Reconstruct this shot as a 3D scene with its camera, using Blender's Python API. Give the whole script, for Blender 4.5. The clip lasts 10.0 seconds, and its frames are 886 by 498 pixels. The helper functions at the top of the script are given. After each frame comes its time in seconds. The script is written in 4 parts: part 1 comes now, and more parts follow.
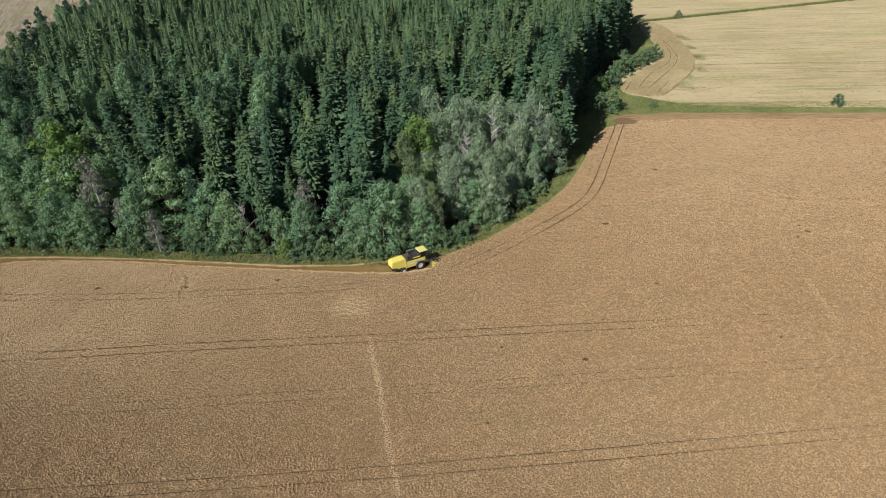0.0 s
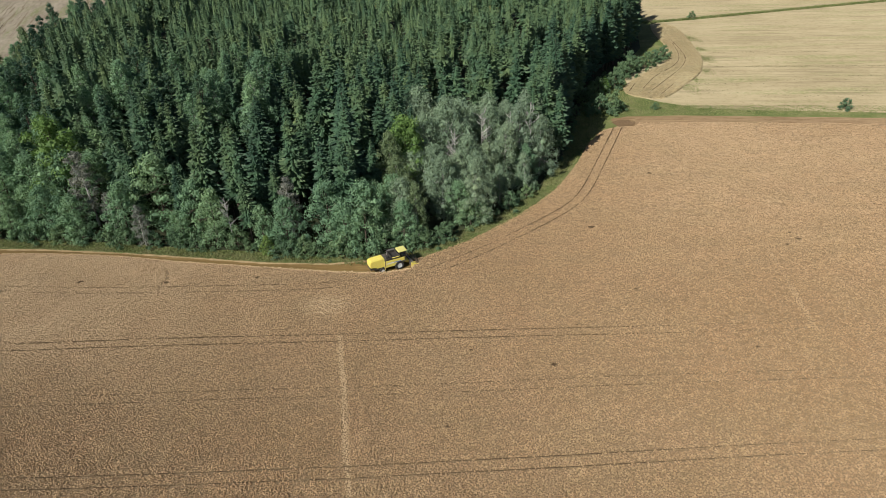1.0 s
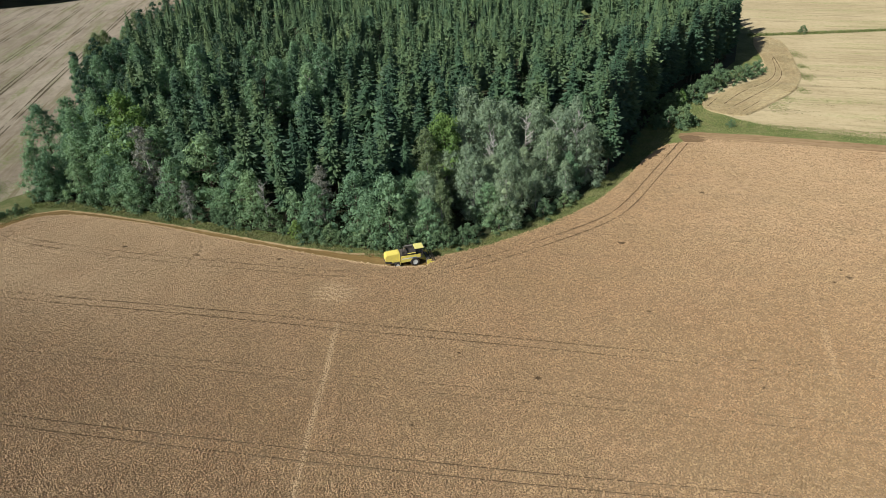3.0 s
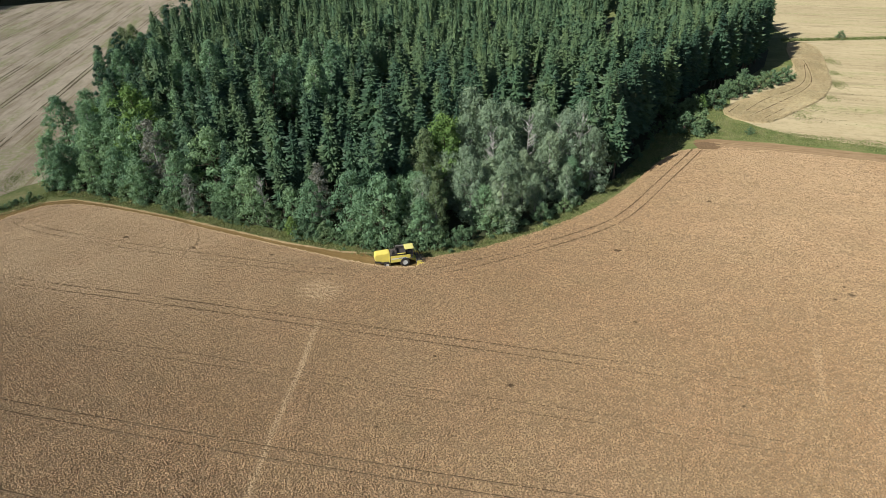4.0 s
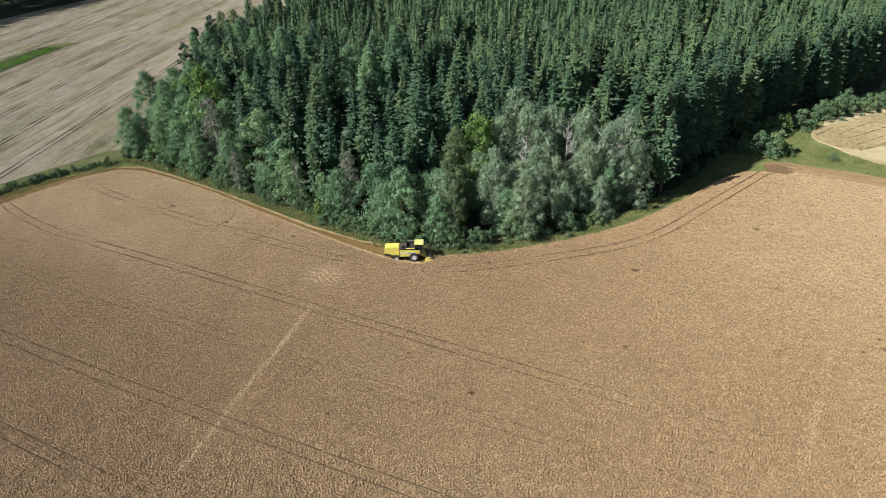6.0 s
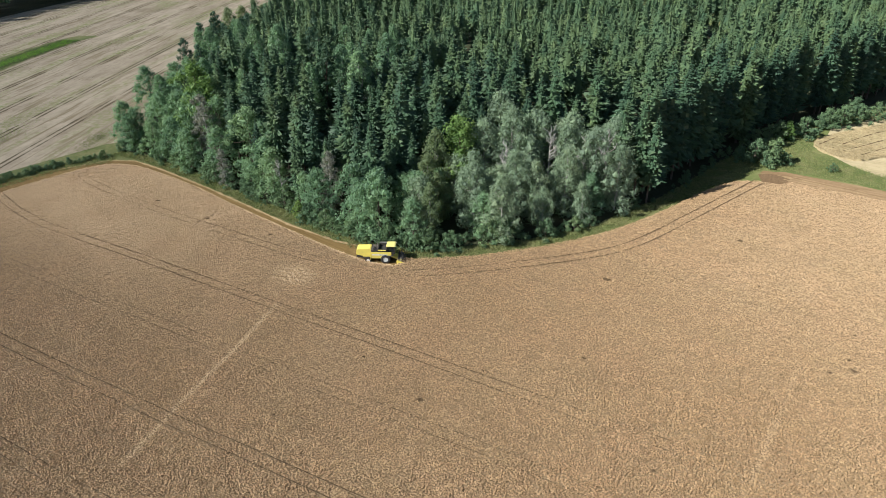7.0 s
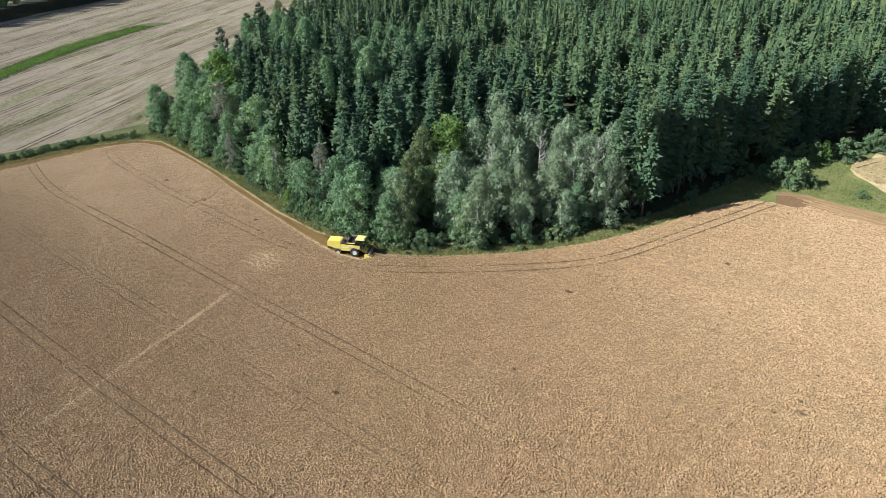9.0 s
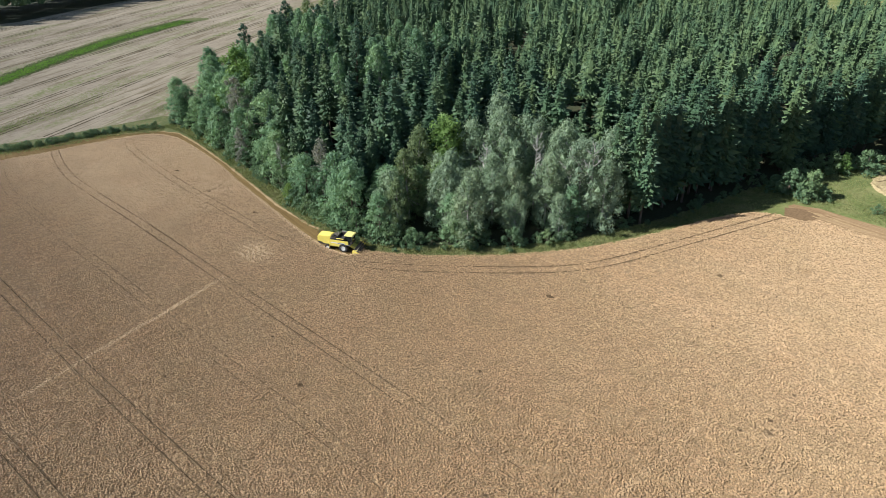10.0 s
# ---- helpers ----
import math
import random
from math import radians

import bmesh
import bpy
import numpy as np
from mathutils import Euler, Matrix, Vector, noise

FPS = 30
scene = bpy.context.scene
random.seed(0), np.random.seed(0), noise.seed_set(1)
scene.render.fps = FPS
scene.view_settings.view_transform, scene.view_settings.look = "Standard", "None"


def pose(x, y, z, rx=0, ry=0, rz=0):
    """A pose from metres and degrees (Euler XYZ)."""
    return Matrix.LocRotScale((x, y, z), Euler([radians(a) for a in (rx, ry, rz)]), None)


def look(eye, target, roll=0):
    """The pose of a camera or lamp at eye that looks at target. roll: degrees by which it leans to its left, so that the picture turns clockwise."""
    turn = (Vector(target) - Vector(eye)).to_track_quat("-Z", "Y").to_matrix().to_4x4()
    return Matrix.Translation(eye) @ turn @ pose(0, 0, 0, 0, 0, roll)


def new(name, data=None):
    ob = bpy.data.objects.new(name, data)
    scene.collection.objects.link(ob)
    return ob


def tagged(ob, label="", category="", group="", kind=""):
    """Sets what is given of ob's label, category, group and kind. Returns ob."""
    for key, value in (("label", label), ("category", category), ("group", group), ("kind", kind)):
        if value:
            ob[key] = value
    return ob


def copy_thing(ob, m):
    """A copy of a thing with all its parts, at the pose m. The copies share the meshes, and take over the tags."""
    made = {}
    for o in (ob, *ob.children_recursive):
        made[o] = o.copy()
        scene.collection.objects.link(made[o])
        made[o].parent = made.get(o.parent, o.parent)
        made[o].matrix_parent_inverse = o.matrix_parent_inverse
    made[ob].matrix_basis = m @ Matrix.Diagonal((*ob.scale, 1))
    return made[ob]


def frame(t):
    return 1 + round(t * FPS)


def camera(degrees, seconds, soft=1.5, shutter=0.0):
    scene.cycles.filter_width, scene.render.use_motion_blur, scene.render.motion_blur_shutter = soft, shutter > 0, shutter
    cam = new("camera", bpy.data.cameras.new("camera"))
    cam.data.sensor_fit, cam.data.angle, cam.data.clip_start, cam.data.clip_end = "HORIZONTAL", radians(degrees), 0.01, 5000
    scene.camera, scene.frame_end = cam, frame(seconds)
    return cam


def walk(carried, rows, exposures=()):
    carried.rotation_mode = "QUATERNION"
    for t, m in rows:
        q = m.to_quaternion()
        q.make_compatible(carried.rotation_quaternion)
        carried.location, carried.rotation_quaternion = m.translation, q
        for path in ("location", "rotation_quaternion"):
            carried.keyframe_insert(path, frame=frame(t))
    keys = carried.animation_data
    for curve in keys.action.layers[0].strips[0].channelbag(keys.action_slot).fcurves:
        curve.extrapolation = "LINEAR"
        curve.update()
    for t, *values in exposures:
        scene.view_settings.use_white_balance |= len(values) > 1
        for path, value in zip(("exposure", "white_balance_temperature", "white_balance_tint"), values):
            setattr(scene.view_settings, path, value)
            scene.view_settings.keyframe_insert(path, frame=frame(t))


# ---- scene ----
cam = camera(68.4, 10.0, 0.5)

PATH = [
    (0, (0.805, 0.22, 67.917), (0.853, 1.942, 66.901), -2.1),
    (0.5, (4.852, 0.398, 67.658), (4.88, 2.12, 66.642), -2.1),
    (1, (8.988, 0.769, 67.529), (8.969, 2.492, 66.513), -2.1),
    (1.5, (13.209, 1.055, 67.286), (13.12, 2.776, 66.271), -2.0),
    (2, (17.142, 1.172, 67.0), (16.973, 2.891, 65.991), -1.9),
    (2.5, (21.194, 1.585, 66.912), (20.947, 3.296, 65.906), -1.7),
    (3, (25.4, 2.401, 66.681), (25.07, 4.099, 65.677), -1.6),
    (3.2, (27.141, 2.944, 66.632), (26.775, 4.632, 65.625), -1.7),
    (4.3, (36.762, 6.201, 66.292), (36.301, 7.869, 65.29), -1.3),
    (4.5, (38.647, 6.777, 66.257), (38.167, 8.44, 65.254), -1.2),
    (5, (43.314, 8.327, 66.021), (42.752, 9.964, 65.019), -1.1),
    (5.5, (47.932, 10.253, 65.971), (47.256, 11.847, 64.97), -1.0),
    (5.7, (49.801, 11.127, 66.01), (49.083, 12.701, 65.008), -1.0),
    (7, (61.551, 18.776, 66.634), (60.715, 20.285, 65.622), -0.7),
    (7.5, (66.269, 21.499, 66.259), (65.382, 22.981, 65.25), -0.6),
    (8, (70.989, 24.562, 66.103), (70.05, 26.011, 65.095), -0.5),
    (8.5, (75.553, 27.921, 66.112), (74.558, 29.332, 65.102), -0.4),
    (9, (80.116, 31.467, 66.172), (79.065, 32.834, 65.16), -0.4),
    (9.5, (84.486, 35.159, 66.007), (83.379, 36.483, 64.995), -0.4),
    (10, (88.772, 38.51, 65.937), (87.615, 39.791, 64.927), -0.3),
]
walk(cam, [(t, look(eye, target, roll)) for t, eye, target, roll in PATH],
     [(0, 0.10, 6370, 10), (3, 0.24, 6300, 10), (6, 0.55, 6190, 10), (10, 0.87, 6060, 10)])

# ---- light ----
SUN_AZ, SUN_EL = radians(228), radians(40)      # towards the sun: angle from +x, height
TO_SUN = Vector((math.cos(SUN_EL) * math.cos(SUN_AZ), math.cos(SUN_EL) * math.sin(SUN_AZ), math.sin(SUN_EL)))
world = bpy.data.worlds.new("sky_world")
scene.world = world
world.use_nodes = True
wn = world.node_tree
sky = wn.nodes.new("ShaderNodeTexSky")
sky.sky_type, sky.sun_disc = "NISHITA", False
sky.sun_elevation, sky.sun_rotation = SUN_EL, math.atan2(TO_SUN.x, TO_SUN.y)
wn.nodes["Background"].inputs["Strength"].default_value = 0.05
wn.links.new(sky.outputs["Color"], wn.nodes["Background"].inputs["Color"])
sun_lamp = bpy.data.lights.new("sun", "SUN")
sun_lamp.energy, sun_lamp.angle, sun_lamp.color = 5.0, radians(0.53), (1.0, 0.965, 0.91)
new("sun", sun_lamp).matrix_world = look(TO_SUN * 300, (0, 0, 0))


# ---- materials ----
class Mat:
    """A small wrapper for building a node material."""

    def __init__(self, name, rough=0.9, metal=0.0, spec=0.3):
        self.mat = bpy.data.materials.new(name)
        self.mat.use_nodes = True
        self.t = self.mat.node_tree
        self.b = self.t.nodes["Principled BSDF"]
        self.b.inputs["Roughness"].default_value = rough
        self.b.inputs["Metallic"].default_value = metal
        self.b.inputs["Diffuse Roughness"].default_value = 0.0 if metal else min(1.0, rough)
        self.b.inputs["Specular IOR Level"].default_value = spec
        self.pos = self.t.nodes.new("ShaderNodeNewGeometry").outputs["Position"]

    def node(self, kind, **sets):
        n = self.t.nodes.new(kind)
        for k, v in sets.items():
            n.inputs[k].default_value = v
        return n

    def link(self, a, b):
        self.t.links.new(a, b)

    def stretch(self, sx=1, sy=1, sz=1, turn=0.0, local=False):
        src = self.t.nodes.new("ShaderNodeTexCoord").outputs["Object"] if local else self.pos
        m = self.node("ShaderNodeMapping", Scale=(sx, sy, sz), Rotation=(0, 0, radians(turn)))
        m.vector_type = "TEXTURE" if turn else "POINT"
        if turn:
            m.inputs["Scale"].default_value = (1 / sx, 1 / sy, 1 / sz)
        self.link(src, m.inputs["Vector"])
        return m.outputs["Vector"]

    def noise(self, scale, detail=3, rough=0.55, vec=None):
        n = self.node("ShaderNodeTexNoise", Scale=scale, Detail=detail, Roughness=rough)
        self.link(vec or self.pos, n.inputs["Vector"])
        return n.outputs["Fac"]

    def ramp(self, fac, stops):
        r = self.t.nodes.new("ShaderNodeValToRGB")
        while len(r.color_ramp.elements) < len(stops):
            r.color_ramp.elements.new(0.5)
        for e, (p, c) in zip(r.color_ramp.elements, stops):
            e.position, e.color = p, (*c, 1) if len(c) == 3 else c
        self.link(fac, r.inputs["Fac"])
        return r.outputs["Color"]

    def mask(self, fac, lo, hi):
        r = self.node("ShaderNodeMapRange", **{"From Min": lo, "From Max": hi})
        self.link(fac, r.inputs["Value"])
        return r.outputs["Result"]

    def mix(self, fac, a, b, how="MIX"):
        m = self.t.nodes.new("ShaderNodeMix")
        m.data_type, m.blend_type = "RGBA", how
        for v, i in ((fac, 0), (a, 6), (b, 7)):
            if isinstance(v, (int, float)):
                m.inputs[i].default_value = v
            elif isinstance(v, tuple):
                m.inputs[i].default_value = (*v, 1)
            else:
                self.link(v, m.inputs[i])
        return m.outputs[2]

    def math(self, op, a, b=0.0):
        m = self.t.nodes.new("ShaderNodeMath")
        m.operation = op
        for v, i in ((a, 0), (b, 1)):
            if isinstance(v, (int, float)):
                m.inputs[i].default_value = v
            else:
                self.link(v, m.inputs[i])
        return m.outputs[0]

    def attr(self, name):
        a = self.t.nodes.new("ShaderNodeAttribute")
        a.attribute_name = name
        return a.outputs["Fac"]

    def colour(self, c):
        if isinstance(c, tuple):
            self.b.inputs["Base Color"].default_value = (*c, 1)
        else:
            self.link(c, self.b.inputs["Base Color"])
        return self

    def bump(self, fac, depth, strength=1.0):
        n = self.node("ShaderNodeBump", Strength=strength, Distance=depth)
        self.link(fac, n.inputs["Height"])
        self.link(n.outputs["Normal"], self.b.inputs["Normal"])
        return self

    def island(self):
        return self.t.nodes.new("ShaderNodeNewGeometry").outputs["Random Per Island"]

    def rand(self):
        return self.t.nodes.new("ShaderNodeObjectInfo").outputs["Random"]


def leaf_mat(name, dark, mid, pale, patch=0.09, through_=0.38):
    m = Mat(name, rough=0.62, spec=0.25)
    tree = m.math("ADD", m.math("MULTIPLY", m.rand(), 0.3), m.math("MULTIPLY", m.noise(patch, 2), 0.7))
    c = m.ramp(tree, [(0.22, dark), (0.5, mid), (0.8, pale)])
    c = m.mix(m.mask(m.island(), 0.0, 1.0), m.mix(1.0, c, (0.70, 0.74, 0.74), "MULTIPLY"), m.mix(1.0, c, (1.25, 1.22, 1.15), "MULTIPLY"))
    c = m.mix(m.math("MULTIPLY", m.noise(0.5, 3), 0.35), c, m.mix(1.0, c, (0.7, 0.72, 0.6), "MULTIPLY"))
    m.colour(c)
    tr = m.t.nodes.new("ShaderNodeBsdfTranslucent")
    m.link(m.mix(1.0, c, (1.2, 1.2, 0.85), "MULTIPLY"), tr.inputs["Color"])
    mx = m.node("ShaderNodeMixShader", Fac=through_)
    m.link(m.b.outputs[0], mx.inputs[1])
    m.link(tr.outputs[0], mx.inputs[2])
    m.link(mx.outputs[0], m.t.nodes["Material Output"].inputs["Surface"])
    return m.mat


SPRUCE = leaf_mat("spruce_needles", (0.035, 0.076, 0.051), (0.071, 0.133, 0.072), (0.148, 0.206, 0.087), patch=0.2, through_=0.08)
PINE = leaf_mat("pine_needles", (0.05, 0.105, 0.068), (0.066, 0.13, 0.082), (0.09, 0.155, 0.09), through_=0.22)
ALDER = leaf_mat("alder_leaves", (0.15, 0.262, 0.165), (0.208, 0.338, 0.196), (0.285, 0.405, 0.216), through_=0.3)
WILLOW = leaf_mat("willow_leaves", (0.21, 0.285, 0.20), (0.27, 0.36, 0.245), (0.345, 0.42, 0.275), through_=0.32)
BIRCH = leaf_mat("birch_leaves", (0.155, 0.215, 0.12), (0.20, 0.265, 0.14), (0.245, 0.295, 0.15))
LIME = leaf_mat("bright_leaves", (0.12, 0.22, 0.065), (0.165, 0.27, 0.075), (0.235, 0.325, 0.085), through_=0.25)
SHRUB = leaf_mat("shrub_leaves", (0.10, 0.172, 0.10), (0.14, 0.222, 0.115), (0.195, 0.27, 0.125), through_=0.25)
GREYLEAF = leaf_mat("withered_leaves", (0.20, 0.215, 0.195), (0.255, 0.265, 0.24), (0.30, 0.295, 0.26))


def bark_mat(name, a, b):
    m = Mat(name, rough=0.92)
    n = m.noise(3.0, 4, vec=m.stretch(1, 1, 0.25))
    m.colour(m.ramp(n, [(0.3, a), (0.7, b)]))
    m.bump(n, 0.05)
    return m.mat


BARK = bark_mat("brown_bark", (0.07, 0.05, 0.035), (0.17, 0.13, 0.10))
PALE_BARK = bark_mat("pale_bark", (0.28, 0.26, 0.23), (0.5, 0.48, 0.44))


def ground_mat():
    m = Mat("forest_floor_and_grass", rough=0.97)
    n1, n2 = m.noise(0.15, 4), m.noise(1.6, 4)
    c = m.ramp(n1, [(0.3, (0.03, 0.042, 0.016)), (0.55, (0.05, 0.055, 0.024)), (0.75, (0.07, 0.06, 0.035))])
    c = m.mix(n2, c, m.mix(1.0, c, (0.5, 0.5, 0.45), "MULTIPLY"))
    m.colour(c)
    m.bump(n2, 0.2)
    return m.mat


def grass_mat():
    m = Mat("verge_grass", rough=0.95)
    n1, n2, n3 = m.noise(0.12, 3), m.noise(0.9, 4), m.noise(6.0, 3)
    c = m.ramp(n1, [(0.3, (0.10, 0.12, 0.036)), (0.5, (0.15, 0.16, 0.055)), (0.72, (0.25, 0.215, 0.10))])
    c = m.mix(m.mask(n2, 0.35, 0.75), m.mix(1.0, c, (0.65, 0.75, 0.6), "MULTIPLY"), c)
    m.colour(m.mix(m.math("MULTIPLY", n3, 0.5), c, m.mix(1.0, c, (0.5, 0.55, 0.5), "MULTIPLY")))
    m.bump(n3, 0.12)
    return m.mat


def crop_mat(name="ripe_wheat", tint=(1, 1, 1)):
    m = Mat(name, rough=0.62, spec=0.3)
    m.b.inputs["Diffuse Roughness"].default_value = 0.5
    big, midn = m.noise(0.018, 3), m.noise(0.30, 3)
    c = m.ramp(big, [(0.3, (0.325, 0.218, 0.117)), (0.55, (0.36, 0.25, 0.14)), (0.75, (0.39, 0.28, 0.162))])
    c = m.mix(m.mask(midn, 0.35, 0.7), m.mix(1.0, c, (0.9, 0.92, 0.94), "MULTIPLY"), c)
    c = m.mix(m.island(), m.mix(1.0, c, (0.80, 0.78, 0.75), "MULTIPLY"), m.mix(1.0, c, (1.24, 1.23, 1.22), "MULTIPLY"))
    tuft = m.mask(m.noise(1.3, 3, 0.6), 0.36, 0.64)
    c = m.mix(tuft, m.mix(1.0, c, (0.82, 0.77, 0.71), "MULTIPLY"), m.mix(1.0, c, (1.15, 1.13, 1.10), "MULTIPLY"))
    streak = m.noise(0.25, 3, vec=m.stretch(0.15, 1.2, 1))
    c = m.mix(m.math("MULTIPLY", m.mask(streak, 0.5, 0.75), 0.45), c, m.mix(1.0, c, (0.76, 0.79, 0.80), "MULTIPLY"))
    hue = m.noise(0.085, 4)
    c = m.mix(m.mask(hue, 0.36, 0.64), m.mix(1.0, c, (1.01, 0.985, 0.97), "MULTIPLY"), m.mix(1.0, c, (0.97, 0.98, 0.95), "MULTIPLY"))
    c = m.mix(1.0, c, tint, "MULTIPLY")
    c = m.mix(m.attr("bare"), c, (0.05, 0.04, 0.026))
    # lying straw, and the sunlit brightness painted into the west and east
    c = m.mix(m.attr("straw"), c, (0.565, 0.41, 0.235))
    m.colour(c)
    m.bump(m.noise(9, 3, 0.7), 0.1)
    return m.mat


def stem_mat():
    # soil and stem brown, its colour darkened for the shade between the ears
    m = Mat("wheat_stems_in_soil", rough=0.95)
    n = m.noise(4, 4)
    m.colour(m.ramp(n, [(0.35, (0.18, 0.122, 0.065)), (0.65, (0.28, 0.198, 0.112))]))
    m.bump(n, 0.1)
    return m.mat


def stubble_mat(name, lo, mid, hi, turn, green=0.0, line=3.5, rut=0.0):
    m = Mat(name, rough=0.93, spec=0.15)
    lanes = m.noise(1.0, 4, 0.65, vec=m.stretch(0.09, 1.2 / line, 1, turn))
    wide = m.noise(1.0, 2, vec=m.stretch(0.012, 0.06, 1, turn))
    big, fine = m.noise(0.03, 4), m.noise(1.8, 4)
    c = m.ramp(m.math("ADD", m.math("MULTIPLY", lanes, 0.55), m.math("MULTIPLY", wide, 0.45)), [(0.36, lo), (0.5, mid), (0.62, hi)])
    c = m.mix(m.mask(big, 0.35, 0.7), m.mix(1.0, c, (0.86, 0.85, 0.84), "MULTIPLY"), c)
    c = m.mix(m.math("MULTIPLY", fine, 0.4), c, m.mix(1.0, c, (0.7, 0.68, 0.62), "MULTIPLY"))
    c = m.mix(m.math("MULTIPLY", m.mask(m.noise(0.45, 5, 0.7), 0.5, 0.68), 0.55), c, m.mix(1.0, c, (0.66, 0.64, 0.58), "MULTIPLY"))
    if green:
        g = m.noise(1.0, 4, vec=m.stretch(0.02, 0.12, 1, turn))
        spots = m.mask(m.noise(0.7, 4), 0.38, 0.62)
        c = m.mix(m.math("MULTIPLY", m.math("MULTIPLY", m.mask(g, 0.5, 0.66), spots), green), c, (0.15, 0.18, 0.055))
    if rut:
        ruts = m.noise(1.0, 3, vec=m.stretch(0.03, 0.55, 1, turn))
        gate = m.mask(m.noise(1.0, 2, vec=m.stretch(0.02, 0.05, 1, turn)), 0.36, 0.55)
        c = m.mix(m.math("MULTIPLY", m.math("MULTIPLY", m.mask(ruts, 0.54, 0.62), gate), rut), c, (0.17, 0.135, 0.08))
    m.colour(c)
    m.bump(m.math("ADD", fine, lanes), 0.12)
    return m.mat


STEMS = stem_mat()
GROUND, GRASS, CROP, PALE_CROP = ground_mat(), grass_mat(), crop_mat(), crop_mat("pale_wheat", (0.94, 1.12, 1.13))
STUBBLE_W = stubble_mat("grey_stubble", (0.25, 0.207, 0.148), (0.335, 0.285, 0.21), (0.40, 0.345, 0.26), 112, 1.0, 3.5, 0.9)
STUBBLE_E = stubble_mat("golden_stubble", (0.315, 0.258, 0.15), (0.37, 0.308, 0.182), (0.405, 0.34, 0.206), -6, 0.6, 3.5, 0.5)
SWATH = stubble_mat("fresh_stubble", (0.155, 0.098, 0.036), (0.205, 0.135, 0.05), (0.265, 0.18, 0.072), -8, 0.1, 0.7)
HEADLAND = stubble_mat("brown_headland", (0.16, 0.10, 0.05), (0.225, 0.15, 0.082), (0.30, 0.21, 0.12), -5, 0.15, 1.6)


# ---- building helpers ----
def mesh_from(name, verts, faces, mat=None, smooth=False):
    """A mesh from an (n, 3) array and an (m, 3) or (m, 4) array of corners."""
    me = bpy.data.meshes.new(name)
    verts, faces = np.asarray(verts, np.float32), np.asarray(faces, np.int32)
    k = faces.shape[1]
    me.vertices.add(len(verts))
    me.vertices.foreach_set("co", verts.ravel())
    me.loops.add(faces.size)
    me.loops.foreach_set("vertex_index", faces.ravel())
    me.polygons.add(len(faces))
    me.polygons.foreach_set("loop_start", np.arange(0, faces.size, k, dtype=np.int32))
    me.polygons.foreach_set("use_smooth", np.full(len(faces), smooth))
    if mat:
        me.materials.append(mat)
    me.update(calc_edges=True)
    return me


def inside(poly, x, y):
    """Whether the points lie in the polygon."""
    x, y = np.asarray(x, float), np.asarray(y, float)
    hit = np.zeros(x.shape, bool)
    for (ax, ay), (bx, by) in zip(poly, poly[1:] + poly[:1]):
        if ay != by:
            hit ^= ((ay > y) != (by > y)) & (x < (bx - ax) * (y - ay) / (by - ay) + ax)
    return hit


def away(line, x, y, closed=False):
    """Distance of the points from a polyline."""
    x, y = np.asarray(x, float), np.asarray(y, float)
    d = np.full(x.shape, 1e9)
    pts = line + line[:1] if closed else line
    for (ax, ay), (bx, by) in zip(pts, pts[1:]):
        ux, uy = bx - ax, by - ay
        s = np.clip(((x - ax) * ux + (y - ay) * uy) / (ux * ux + uy * uy), 0, 1)
        d = np.minimum(d, np.hypot(x - ax - s * ux, y - ay - s * uy))
    return d


def smooth_line(pts, n=6):
    """The polyline rounded by a Catmull-Rom curve."""
    p = [np.array(q, float) for q in pts]
    p = [2 * p[0] - p[1]] + p + [2 * p[-1] - p[-2]]
    out = []
    for a, b, c, d in zip(p, p[1:], p[2:], p[3:]):
        for s in np.linspace(0, 1, n, endpoint=False):
            out.append(tuple(0.5 * (2 * b + (c - a) * s + (2 * a - 5 * b + 4 * c - d) * s * s + (3 * b - a - 3 * c + d) * s ** 3)))
    return out + [tuple(p[-2])]


def lattice(x0, x1, y0, y1, seed, cell):
    """Smooth value noise at the given cell size, as a function of x and y."""
    rng = np.random.default_rng(seed)
    g = rng.random((int((x1 - x0) / cell) + 4, int((y1 - y0) / cell) + 4))

    def f(x, y):
        u, v = (x - x0) / cell + 1, (y - y0) / cell + 1
        i, j = u.astype(int), v.astype(int)
        s, t = u - i, v - j
        s, t = s * s * (3 - 2 * s), t * t * (3 - 2 * t)
        return (g[i, j] * (1 - s) + g[i + 1, j] * s) * (1 - t) + (g[i, j + 1] * (1 - s) + g[i + 1, j + 1] * s) * t
    return f


def sheet(name, poly, z, mat, cell, label, category, lift=None, kind="structure", rows=()):
    """A piece of ground inside a polygon, on a grid of that cell, closed to the ground at its rim."""
    xs = np.arange(min(p[0] for p in poly) - cell, max(p[0] for p in poly) + 2 * cell, cell)
    ys = np.arange(min(p[1] for p in poly) - cell, max(p[1] for p in poly) + 2 * cell, cell)
    for r in rows:
        ys = np.concatenate([ys[np.abs(ys - r) > 1.5], np.arange(r - 1.45, r + 1.46, 0.13)])
    ys = np.sort(ys)
    gx, gy = np.meshgrid(xs, ys, indexing="ij")
    ins = inside(poly, gx, gy)
    h = np.where(ins, z + (lift(gx, gy) if lift else 0), -0.12)
    idx = np.arange(gx.size).reshape(gx.shape)
    quads = np.stack([idx[:-1, :-1], idx[1:, :-1], idx[1:, 1:], idx[:-1, 1:]], -1).reshape(-1, 4)
    quads = quads[ins.ravel()[quads].any(1)]
    used, inv = np.unique(quads, return_inverse=True)
    v = np.stack([gx.ravel(), gy.ravel(), h.ravel()], -1)[used]
    me = mesh_from(name, v, inv.reshape(-1, 4), mat, True)
    return tagged(new(name, me), label, category, kind=kind)


